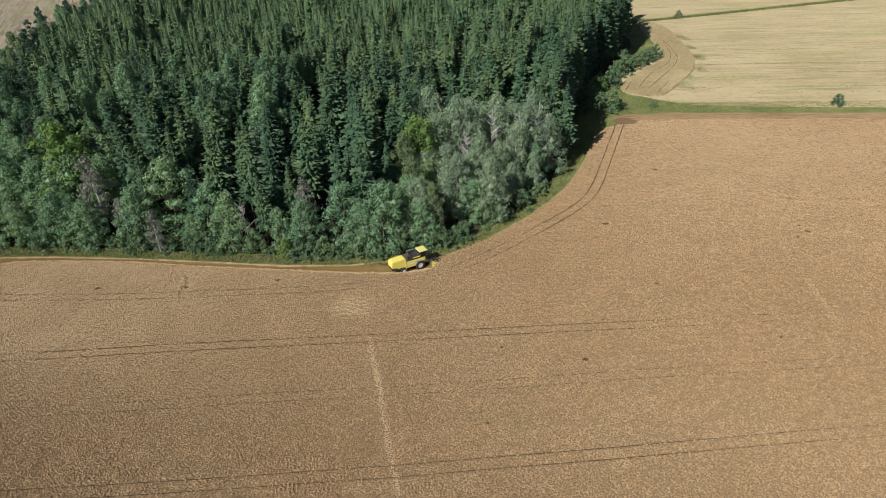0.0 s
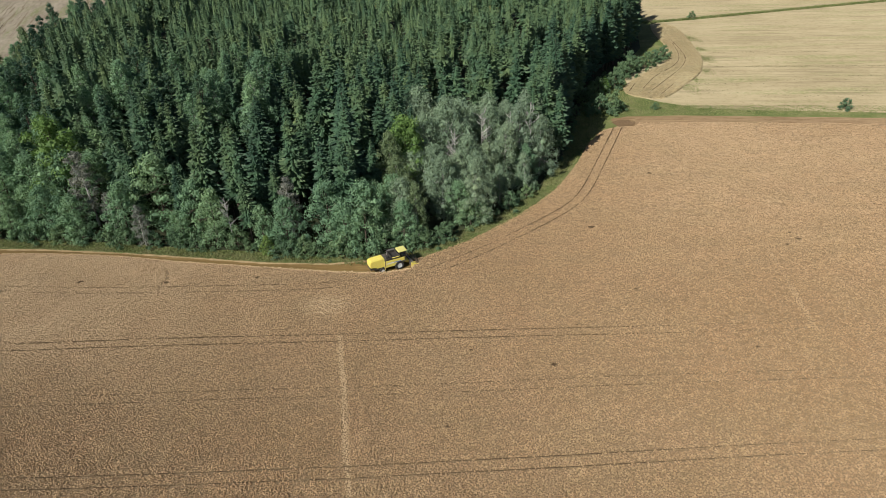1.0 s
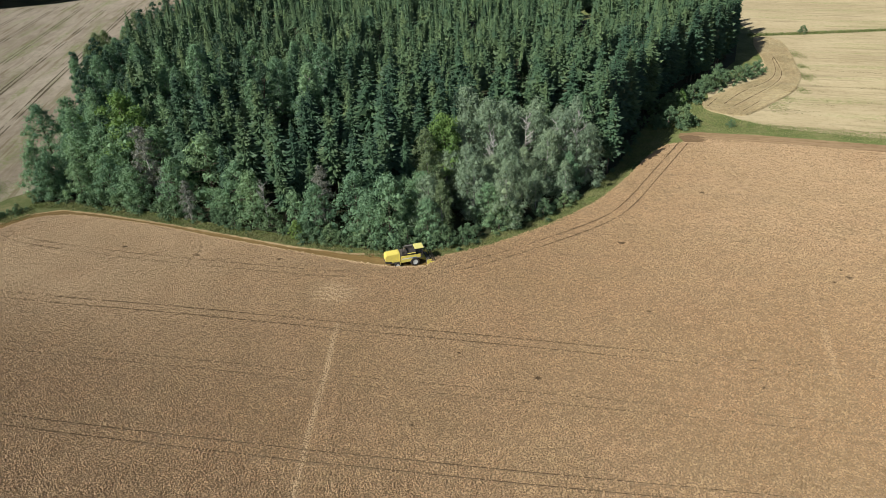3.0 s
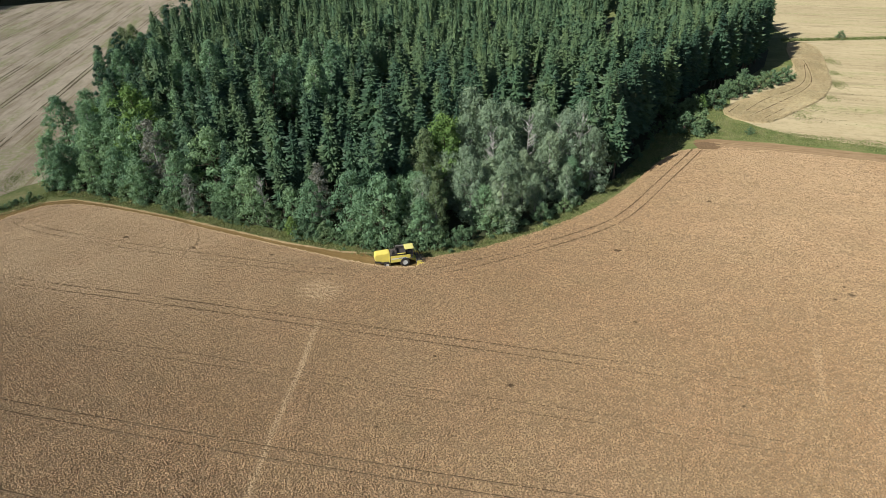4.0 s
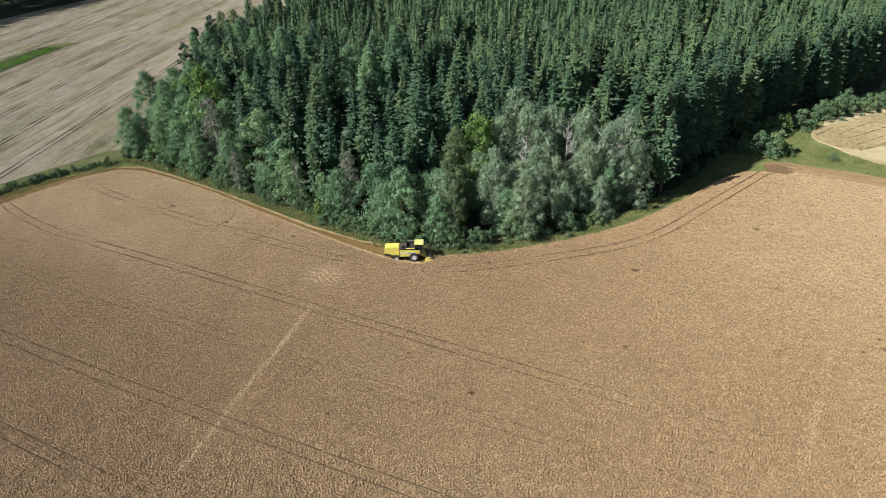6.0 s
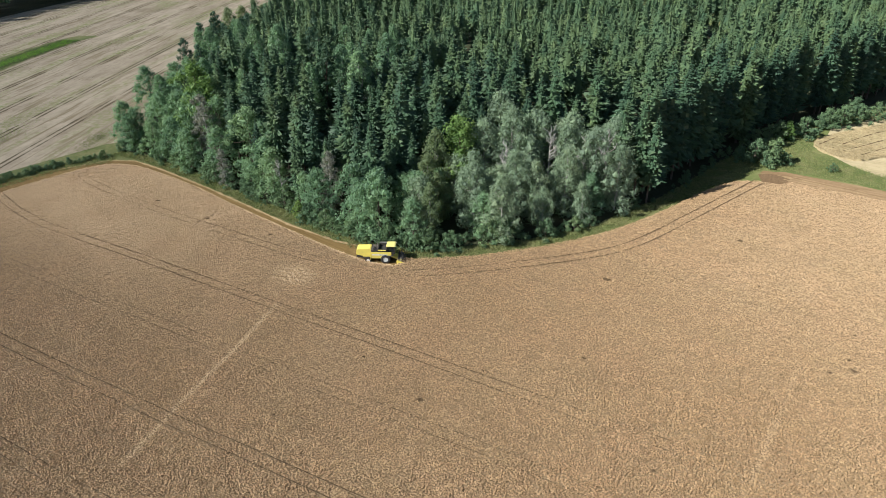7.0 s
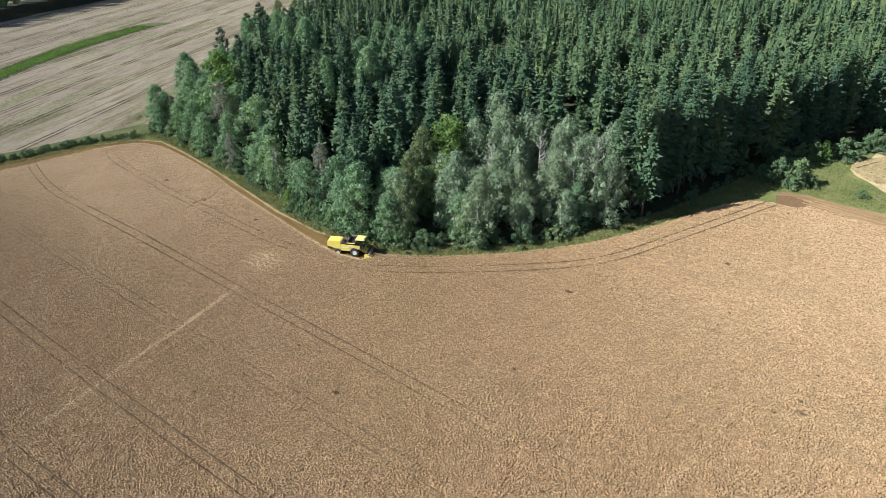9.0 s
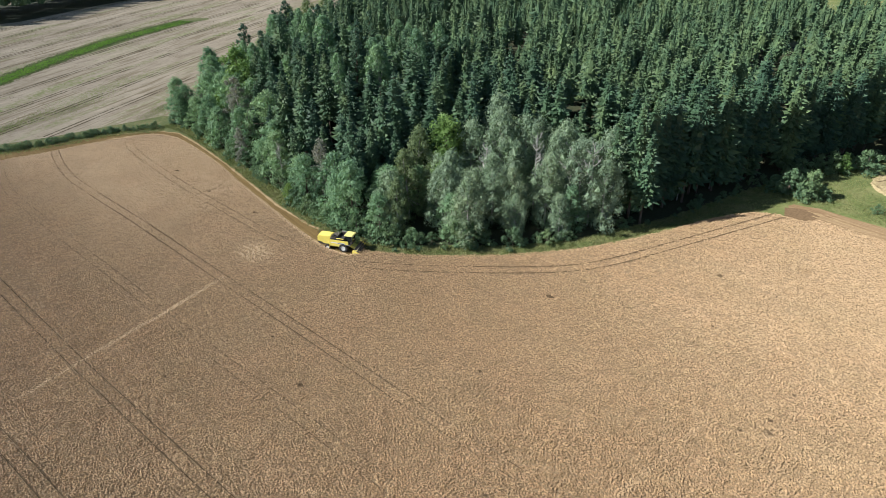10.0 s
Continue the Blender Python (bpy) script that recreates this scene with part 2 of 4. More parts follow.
def bare_corner():
    flat("bare_patch", [(58.2, 186.4), (61, 188), (65.5, 187.8), (65, 184.6), (63, 182), (59.6, 181.6)], 0.05, soil_mat("corner_soil", (0.10, 0.065, 0.035), (0.17, 0.115, 0.065)), "dark bare soil at the corner of the field", "bare patch")


def flat(name, poly, z, mat, label, category):
    """A flat piece of ground with a clean outline."""
    bm = bmesh.new()
    face = bm.faces.new([bm.verts.new((x, y, z)) for x, y in poly])
    if face.normal.z < 0:
        face.normal_flip()
    bmesh.ops.triangulate(bm, faces=bm.faces[:])
    for f in bm.faces:
        f.normal_update()
        if f.normal.z < 0:
            f.normal_flip()
    me = bpy.data.meshes.new(name)
    bm.to_mesh(me)
    bm.free()
    me.materials.append(mat)
    return tagged(new(name, me), label, category, kind="structure")


# ---- plan ----
CROP_RIM = smooth_line([(-120, 20), (-110, 52), (-103.4, 79), (-99.7, 91.7), (-96.7, 105.7), (-92.5, 114.2), (-87, 117.6), (-79, 118), (-61, 116), (-43, 112.4), (-27.5, 109.7), (-15, 107.6), (-5, 106.6), (1.5, 107.5)], 5) \
    + smooth_line([(2.2, 111), (5, 112.2), (12, 117), (18.5, 122.5), (26, 129.8), (34, 140), (41.5, 153.5), (48, 168.5), (54, 178.5), (58.5, 181)], 5) \
    + [(63.5, 181.3), (66, 184), (93, 181.3), (136, 176)]
FOREST = [(-98, 124), (-88, 125.5), (-67, 122.8), (-45, 118.8), (-28, 116.2), (-16, 114.2), (-6, 113.6), (6, 117.8), (21, 130.8), (31, 143), (35, 152.5), (40, 162),
          (45, 178), (49, 192), (53, 203), (60, 220), (70, 237), (80, 253), (90, 273), (96, 300), (98, 335), (70, 352), (-60, 338), (-157, 338), (-154, 315), (-148, 262), (-142, 222),
          (-132, 192), (-116, 166), (-102, 141)]
EDGE_S = FOREST[:10]
EDGE_E = FOREST[9:20]
EDGE_W = FOREST[23:] + FOREST[:1]
TRAMS = [44.6, 58.2, 73.3, 86.4]


def tram_bend(k, x):
    """How far the tramline number k bends north at x."""
    return 0.22 * np.sin(x / 31 + k) + 0.08 * np.sin(x / 9 + 2 * k) + (0.05, 0.035, 0.02, 0.0)[k] * (x + 5) * (x > -5) + 0.012 * np.maximum(-72 - x, 0) ** 1.8


# ground
ring = [(x, y) for x, y in ((-2500, -2500), (2500, -2500), (2500, 2500), (-2500, 2500))]
tagged(new("ground", mesh_from("ground", [(x, y, 0) for x, y in ring], [(0, 1, 2, 3)], GRASS)), "rough green and yellow grassy ground", "ground", kind="structure")


def crop_lift(gx, gy):
    f1 = lattice(-400, 400, -300, 400, 17, 0.45)
    f2, f3 = lattice(-400, 400, -300, 400, 2, 1.3), lattice(-400, 400, -300, 400, 3, 9)
    return 0.44 * (f1(gx, gy) - 0.5) + 0.10 * (f2(gx, gy) - 0.5) + 0.22 * (f3(gx, gy) - 0.5)


TRACK_E = smooth_line([(6, 106.5), (12.9, 111.2), (24.2, 120.2), (36.4, 131.6), (42.2, 141), (48.2, 155), (53, 166.5), (59, 181)], 6)
TRACK_N = smooth_line([(-92, 108), (-84, 105.5), (-60.8, 103.2), (-33.8, 102.3), (-12, 102.5), (6, 106.5)], 6)
TRAIL = smooth_line([(-9.6, 86.8), (-8.6, 80.6), (-7.4, 74.4), (-6.5, 67.5), (-5.5, 61), (-4.7, 57), (-4.2, 53.5), (-3.4, 48)], 5)
TRAIL_E = smooth_line([(68, 85), (71.4, 107.9), (72.6, 120.8), (75.5, 138), (76, 165)], 5)
HOLES = [(39.2, 121.6, 1.1), (58.8, 148, 1.0), (79, 114, 0.9), (76, 112, 0.6), (42.4, 98, 0.6), (24.6, 78.2, 0.7), (-62.2, 106.2, 1.0), (-45.2, 105, 0.7), (12, 82.3, 0.5),
         (78.5, 116.5, 0.5), (79.2, 123.8, 0.4), (-28, 105.8, 0.6), (57, 81, 0.5), (8, 66, 0.4), (45, 113, 0.4), (64, 132, 0.5), (30, 88, 0.4), (52, 104, 0.35)]


def wear(x, y):
    """Where the wheat is worn away (wheel tracks, holes) and where it lies as bright straw or is lightened to imitate
    sunlight, each 0 to 1.
    """
    jit = lattice(-400, 400, -300, 400, 7, 5.0)(x, y)
    fade = lattice(-400, 400, -300, 400, 8, 22.0)(x, y)
    bare = np.zeros(len(x))

    def wheel(d, width, amount):
        return np.clip(1.35 - np.abs(d) / width, 0, 1) * amount
    for k, ty in enumerate(TRAMS):
        wob = tram_bend(k, x)
        amount = np.clip(0.7 + 0.5 * fade - 0.010 * np.maximum(x - 25, 0), 0.1, 1) * (0.75, 0.75, 0.4, 0.68)[k]
        for s in (-0.95, 0.95):
            bare = np.maximum(bare, wheel(y - ty - wob - s, 0.2, amount))
    for line, amount, half in ((TRACK_E, 0.65, 1.1), (TRACK_N, 0.45, 0.95)):
        d = away(line, x, y)
        bare = np.maximum(bare, wheel(d - half, 0.24, amount * np.clip(0.5 + fade, 0, 1)))
    for hx, hy, r in HOLES:
        bare = np.maximum(bare, np.clip(1.5 - np.hypot(x - hx, (y - hy) * 1.2) / (r * (0.35 + 0.5 * jit)), 0, 1))
    crack = away([(-46.5, 109.5), (-45.6, 106.5), (-45.9, 103.5), (-45.2, 101)], x, y)
    bare = np.maximum(bare, np.clip(1.2 - crack / 0.4, 0, 1) * 0.6)
    straw = np.clip(1.4 - away(TRAIL, x, y) / 0.42, 0, 1) * (0.55 + 0.5 * jit) * np.clip((y - 47) / 6, 0, 1)
    straw = np.maximum(straw, np.clip(1.2 - away(TRAIL_E, x, y) / 0.6, 0, 1) * 0.3 * jit)
    swirl = np.sin((y - 95.5) * 5.0 + (x + 13.5) * 1.1 + 2.5 * np.sin((x + 13) * 1.3) + 4 * jit) * 0.5 + 0.5
    straw = np.maximum(straw, np.clip(1.5 - np.hypot((x + 13.3) / 3.8, (y - 95.8) / 2.8), 0, 1) * swirl * 1.2)
    straw = np.maximum(straw, np.clip(1.3 - away(CROP_RIM, x, y) / 0.6, 0, 1) * 0.9 * (x < 2))
    # western corner and eastern side lightened and flattened to imitate sun-angle brightness and haze
    pale = 0.68 * np.clip((-x - 5) / 60, 0, 1) * np.clip((y - 66) / 25, 0, 1) + 0.25 * np.clip((x - 15) / 65, 0, 1) * np.clip((y - 95) / 60, 0, 1)
    straw = np.maximum(straw, pale * (0.6 + 0.5 * jit))
    return np.clip(bare, 0, 1), np.clip(straw, 0, 1)


def ears(name, poly, gap, size, low, mat, seed, label, worn=wear, keep=None, full=1.0, rise=1.0):
    """Clumps of wheat ears as small leaning three-sided spires, thinned out where the wheat is worn."""
    rng = np.random.default_rng(seed)
    gx, gy = np.meshgrid(np.arange(min(p[0] for p in poly), max(p[0] for p in poly), gap), np.arange(min(p[1] for p in poly), max(p[1] for p in poly), gap))
    x = (gx + rng.uniform(-0.5, 0.5, gx.shape) * gap).ravel()
    y = (gy + rng.uniform(-0.5, 0.5, gy.shape) * gap).ravel()
    ok = inside(poly, x, y)
    x, y = x[ok], y[ok]
    if keep:
        ok = keep(x, y)
        x, y = x[ok], y[ok]
    bare, straw = worn(x, y)
    ok = rng.random(len(x)) > bare * 1.15
    x, y, straw = x[ok], y[ok], straw[ok]
    n = len(x)
    roll_ = lattice(-400, 400, -300, 400, 3, 9)(x, y)
    z0 = low + 0.22 * (roll_ - 0.5) + 0.2 * (lattice(-400, 400, -300, 400, 27, 0.85)(x, y) - 0.5)
    h = rise * size * rng.uniform(0.20, 0.58, n) * (1 - 0.6 * straw)
    w = full * size * rng.uniform(0.66, 0.98, n)
    a = rng.uniform(0, 6.28, n)
    base = [np.stack([x + w * np.cos(a + q), y + w * np.sin(a + q), z0], -1) for q in (0, 2.094, 4.189)]
    lean = rng.normal(scale=0.25, size=(n, 2)) * size + np.array((0.12, 0.05)) * size
    top = np.stack([x + lean[:, 0], y + lean[:, 1], z0 + h], -1)
    v = np.stack(base + [top], 1).reshape(-1, 3)
    k = 4 * np.arange(n)[:, None]
    f = (k[:, :, None] + np.array([[0, 1, 3], [1, 2, 3], [2, 0, 3]])[None]).reshape(-1, 3)
    me = mesh_from(name, v, f, mat)
    me.attributes.new("straw", "FLOAT", "POINT").data.foreach_set("value", np.repeat(straw, 4).astype(np.float32))
    me.update()
    return tagged(new(name, me), label, "wheat", kind="stuff")


FIELD = CROP_RIM + [(160, 173), (160, 35), (-115, 35)]
sheet("wheat_stems", FIELD, 0.49, STEMS, 0.8, "shaded stems and soil under the wheat", "wheat", lambda gx, gy: 0.22 * (lattice(-400, 400, -300, 400, 3, 9)(gx, gy) - 0.5), "stuff")
WHEAT = "ripe golden-brown wheat field with tramlines"
VIEWED = [(-125, 72), (-52, 34), (30, 34), (60, 46), (80, 70), (130, 103), (130, 190), (-125, 190)]      # ears stand singly here
BLEND = lattice(-400, 400, -300, 400, 9, 1.1)
BANDS = ((0, 76, 0.265, 0.24, 0.57, 1.0, 1.35), (76, 122, 0.285, 0.255, 0.575, 1.05, 1.25), (122, 999, 0.33, 0.27, 0.54, 1.3, 0.75))      # thicker standing wheat to the north
for k, (lo, hi, gap, size, low, full, rise) in enumerate(BANDS):
    ears("wheat_field", FIELD, gap, size, low, CROP, 21 + k, WHEAT, full=full, rise=rise,
         keep=lambda x, y: inside(VIEWED, x, y) & (y >= lo + 16 * BLEND(x, y)) & (y < hi + 16 * BLEND(x, y)))


def ribbon(name, line, offset, width, z, mat, label, category):
    """A worn strip beside a line, of uneven width, with gaps where the width falls to nothing."""
    v, f = [], []
    pts = [np.array(p, float) for p in line]
    for i, p in enumerate(pts):
        d = pts[min(i + 1, len(pts) - 1)] - pts[max(i - 1, 0)]
        d /= np.linalg.norm(d) + 1e-9
        nrm = np.array((-d[1], d[0]))
        w = max(0.0, width(p[0], p[1])) / 2
        c = p + nrm * offset
        v += [(*(c - nrm * w), z), (*(c + nrm * w), z)]
        if i and (w > 0.02):
            f.append((2 * i - 2, 2 * i, 2 * i + 1, 2 * i - 1))
    return tagged(new(name, mesh_from(name, v, f, mat)), label, category, kind="structure")


def dense(line, step):
    out = []
    for (ax, ay), (bx, by) in zip(line, line[1:]):
        n = max(1, int(math.hypot(bx - ax, by - ay) / step))
        out += [(ax + (bx - ax) * k / n, ay + (by - ay) * k / n) for k in range(n)]
    return out + [line[-1]]


def soil_mat(name, lo, hi):
    m = Mat(name, rough=0.95, spec=0.03)
    n = m.noise(2.5, 4)
    m.colour(m.ramp(n, [(0.35, lo), (0.68, hi)]))
    m.bump(n, 0.08)
    return m.mat


SOIL, STRAW = soil_mat("track_soil", (0.075, 0.05, 0.028), (0.15, 0.105, 0.06)), soil_mat("lying_straw", (0.30, 0.21, 0.11), (0.42, 0.31, 0.175))
DULL_STRAW = soil_mat("trodden_straw", (0.21, 0.145, 0.075), (0.31, 0.225, 0.125))
FADE, GRIT = lattice(-400, 400, -300, 400, 8, 22.0), lattice(-400, 400, -300, 400, 10, 0.9)


def at(f, x, y):
    return float(f(np.array([x]), np.array([y]))[0])


for k, ty in enumerate(TRAMS):
    line = [(x, ty + tram_bend(k, x)) for x in np.arange(-98, 150, 0.4)]
    for s in (-0.95, 0.95):
        ribbon("wheel_track", line, s, lambda x, y: (0.7, 0.75, 0.4, 0.75)[k] * 0.6 * (0.34 * min(1, max(0, 0.65 + 0.5 * at(FADE, x, y) - 0.010 * max(x - 25, 0))) + 0.26 * at(GRIT, x, y) - 0.19), 0.62, SOIL, "narrow dark wheel track through the wheat", "wheel track")
for line, amount, half in ((TRACK_E, 1.0, 1.1), (TRACK_N, 0.4, 0.95)):
    for s in (-half, half):
        ribbon("wheel_track", dense(line, 0.4), s, lambda x, y: 0.62 * amount * (0.22 * at(FADE, x, y) + 0.26 * at(GRIT, x + 3, y)), 0.62, SOIL, "narrow dark wheel track through the wheat", "wheel track")
bare_corner()
hole_rng = np.random.default_rng(4)
for hx, hy, r in HOLES:
    flat("bare_patch", [(hx + 1.3 * r * hole_rng.uniform(0.12, 0.62) * math.cos(a), hy + r * hole_rng.uniform(0.12, 0.62) * math.sin(a)) for a in np.arange(13) * 0.4833], 0.61, SOIL, "small dark bare patch in the wheat", "bare patch")
sheet("wheat_field", [(130, 177), (330, 152), (330, -140), (-146, -140), (-120, 20), (-110, 52), (-105.5, 70), (-52, 36), (30, 36), (60, 48), (80, 72), (130, 105)], 0.66, CROP, 1.6, WHEAT, "wheat", crop_lift, "stuff")

# cut swath behind the combine, headland, fields beyond
SWATH_OUT = [(-5.0, 112), (-14.6, 110.9), (-28, 112), (-41, 114.5), (-58, 117.6), (-77, 120.2), (-88, 121), (-95, 117.6), (-101.5, 107.5), (-106, 93.5), (-109.5, 80.5), (-117, 50), (-128, 18)]
flat("swath", [(-124, 18), (-108, 60), (-99, 92), (-95.5, 105), (-88, 115), (-60, 113), (-28, 107), (-5, 104.5), (3.8, 106.8), (3.6, 111.8)] + SWATH_OUT, 0.03, SWATH, "freshly cut brown stubble strip along the wood", "stubble")
for line, off, wide in ((SWATH_OUT[:9], 0.25, 0.6), (CROP_RIM[25:66], 0.45, 0.45)):
    ribbon("straw_line", dense(line, 0.5), off, lambda x, y: wide * (0.35 + 1.1 * at(GRIT, x, y)), 0.07, STRAW, "thin line of pale straw along the cut strip", "straw")
flat("headland", [(59.2, 189.4), (58.4, 187.6), (59.8, 186.2), (58.9, 184.6), (60.4, 183.4), (60, 181.6), (93, 178), (210, 163), (330, 149), (330, 158), (212, 172.5), (139.5, 182), (96, 188), (80, 190.2), (70, 190.4), (64, 190.9), (61.5, 189.8)], 0.03, HEADLAND, "brown cut headland strip between wheat and verge", "stubble")
for off, wide, start in ((-0.7, 0.8, 67), (1.2, 0.5, 64), (2.9, 0.7, 62.5), (4.4, 0.4, 66)):
    line = [(x, 184.3 - (x - 66) * 0.118 + off + 0.25 * math.sin(x / 11 + off)) for x in np.arange(start, 200, 0.6)]
    ribbon("straw_line", line, 0, lambda x, y: wide * (2.2 * at(GRIT, x, y + 5) * at(FADE, x, y) + 0.1), 0.07, DULL_STRAW, "broken line of pale straw on the brown headland", "straw")
flat("field_east", [(71, 211), (78.5, 202.6), (87, 197), (98, 194), (114, 191), (143, 186.2), (330, 162), (700, 120), (1200, 500), (900, 1200), (300, 1200), (140, 800), (112, 420), (106, 345), (110, 300), (100, 275), (92, 258), (82, 243), (73, 230)], 0.02, STUBBLE_E,
      "pale golden stubble field with harvest lines", "field")
flat("field_west", [(-99, 135), (-106, 125), (-110, 108), (-113, 95), (-118, 82), (-127, 50), (-140, 0), (-500, -160), (-800, 100), (-600, 700), (-170, 700), (-160, 400), (-154, 315), (-144, 222), (-118, 166)], 0.02, STUBBLE_W,
      "greyish beige stubble field with wheel lines", "field")

# old wheel lines in the western stubble
OLD_SOIL = soil_mat("old_rut_soil", (0.075, 0.062, 0.04), (0.14, 0.115, 0.075))
RUT = lattice(-400, 400, -300, 700, 31, 7.0)
for k, off in enumerate((-14.2, 2.3, 18.8, 35.8, 52, 69, 86, 102.5, 119, 136)):
    ux, uy = math.cos(radians(113)), math.sin(radians(113))
    line = [(-118 - off + ux * s, 70 + uy * s + 0.6 * math.sin(s / 40 + k)) for s in np.arange(-40, 330, 0.8)]
    line = [p for p in line if p[0] > -395 and inside([(-99, 135), (-106, 125), (-110, 108), (-113, 95), (-118, 82), (-127, 50), (-140, 0), (-390, -100), (-390, 390), (-158, 390), (-154, 315), (-144, 222), (-118, 166)], p[0], p[1])]
    for s in (-0.9, 0.9):
        ribbon("wheel_track", line, s, lambda x, y: 0.95 * at(RUT, x + 9 * k, y) + 0.6 * at(GRIT, x, y) - 0.3, 0.05, OLD_SOIL, "old wheel line in the grey stubble", "wheel track")


# ---- trees ----
def tube(path, radii, sides=6):
    """A tapered tube along points; returns verts and quads."""
    v, f = [], []
    for i, (p, r) in enumerate(zip(path, radii)):
        p = np.array(p, float)
        d = np.array(path[min(i + 1, len(path) - 1)], float) - np.array(path[max(i - 1, 0)], float)
        d /= np.linalg.norm(d) + 1e-9
        a = np.cross(d, (0.31, 0.95, 0.05))
        a /= np.linalg.norm(a)
        b = np.cross(d, a)
        for k in range(sides):
            w = 2 * math.pi * k / sides
            v.append(p + r * (math.cos(w) * a + math.sin(w) * b))
    for i in range(len(path) - 1):
        for k in range(sides):
            q = (k + 1) % sides
            f.append((i * sides + k, i * sides + q, (i + 1) * sides + q, (i + 1) * sides + k))
    return v, f


def joined(pieces):
    """Joins lists of (verts, faces)."""
    v, f, n = [], [], 0
    for a, b in pieces:
        a, b = np.asarray(a, float), np.asarray(b, int)
        v.append(a)
        f.append(b + n)
        n += len(a)
    return np.concatenate(v), np.concatenate(f)


def spruce_reach(down, wide):
    """Length of the boughs at so many metres below the tip: a cone above, straight below."""
    return wide * min(1.0, down / 12.0) ** 0.7 + 0.12


def spruce_shape(seed, tall, wide, gap, per, low=0.1, fans=3):
    """Crown of drooping boughs in whorls, each bough some folded sprays with hanging sides; triangles."""
    rng = np.random.default_rng(seed)
    V, F = [], []
    z = tall * low
    lop = rng.uniform(0, 6.28)
    while z < tall - 0.3:
        down = max(0.2, tall - z)
        z += gap * rng.uniform(0.7, 1.3) * (1.0 if down > 4 else 0.65)
        down = max(0.15, tall - z)
        reach = spruce_reach(down, wide) * rng.uniform(0.82, 1.15)
        turn = rng.uniform(0, 6.28)
        n = max(5, int(round(per * (0.35 + 0.65 * reach / wide))))
        for k in range(n):
            a = turn + 6.283 * (k + rng.uniform(-0.4, 0.4)) / n
            r = reach * rng.uniform(0.6, 1.2) * (1 + 0.12 * math.cos(a - lop))
            h = z + rng.uniform(-0.35, 0.35)
            slope = rng.uniform(0.12, 0.55) * (1.0 if down > 5 else 0.55)
            for q in range(fans):
                w = a + (0, 0.36, -0.36, 0.15)[q] * rng.uniform(0.6, 1.4)
                l = r if q == 0 else r * rng.uniform(0.55, 1.0)
                t = l * rng.uniform(0.25, 0.6)
                m = t + (l - t) * rng.uniform(0.4, 0.7)
                g = (0.15 + 0.085 * l) * rng.uniform(0.7, 1.35)
                c, s = math.cos(w), math.sin(w)
                hang, tip = g * rng.uniform(0.1, 0.9), rng.uniform(-0.05, 0.22) * l
                zm = h - slope * m
                b = len(V)
                V += [(t * c, t * s, h - slope * t), (m * c - g * s, m * s + g * c, zm - hang), (l * c, l * s, h - slope * l + tip), (m * c + g * s, m * s - g * c, zm - hang * rng.uniform(0.2, 1.4))]
                F += [(b, b + 2, b + 1), (b, b + 3, b + 2)]
    # dense inside
    base, sides = len(V), 6
    rings = [tall * low] + [tall - d for d in (12, 7, 3, 1) if tall - d > tall * low + 1]
    for z in rings:
        for k in range(sides):
            r = 0.5 * spruce_reach(tall - z, wide) * rng.uniform(0.75, 1.15)
            V.append((r * math.cos(6.283 * k / sides), r * math.sin(6.283 * k / sides), z - 0.6 + rng.uniform(-0.4, 0.4)))
    for i in range(len(rings) - 1):
        for k in range(sides):
            p, q = base + i * sides + k, base + i * sides + (k + 1) % sides
            F += [(p, q, q + sides), (p, q + sides, p + sides)]
    base = len(V)
    V += [(-0.1, 0, tall * 0.96), (0.1, 0, tall * 0.96), (0, 0.1, tall * 0.96), (0, 0, tall * 1.02)]
    F += [(base, base + 1, base + 3), (base + 1, base + 2, base + 3), (base + 2, base, base + 3)]
    return np.array(V), np.array(F)


def leaf_cards(rng, centre, radius, count, size, flat=1.0):
    """Leaf sprays over a clump: pointed triangles that face outwards."""
    d = rng.normal(size=(count, 3))
    d[:, 2] = np.where(d[:, 2] < 0, d[:, 2] * 0.6, d[:, 2])
    d /= np.linalg.norm(d, axis=1)[:, None]
    pos = centre + d * radius * rng.uniform(0.55, 1.15, (count, 1)) * np.array((1, 1, flat))
    n = d + rng.normal(scale=0.5, size=d.shape) + (0, 0, 0.2)
    n /= np.linalg.norm(n, axis=1)[:, None]
    a = np.cross(n, rng.normal(size=d.shape))
    a /= np.linalg.norm(a, axis=1)[:, None]
    b = np.cross(n, a)
    s = size * rng.uniform(0.6, 1.5, (count, 1))
    v = np.stack([pos - a * s - b * s * 0.5, pos + a * s * 0.3 - b * s * 0.6, pos + a * s * 0.4 + b * s * 0.9], 1).reshape(-1, 3)
    return v, np.arange(count * 3).reshape(-1, 3)


OCTA = np.array([(1, 0, 0), (-1, 0, 0), (0, 1, 0), (0, -1, 0), (0, 0, 1), (0, 0, -1)], float)
OCTA_F = np.array([(0, 2, 4), (2, 1, 4), (1, 3, 4), (3, 0, 4), (2, 0, 5), (1, 2, 5), (3, 1, 5), (0, 3, 5)])


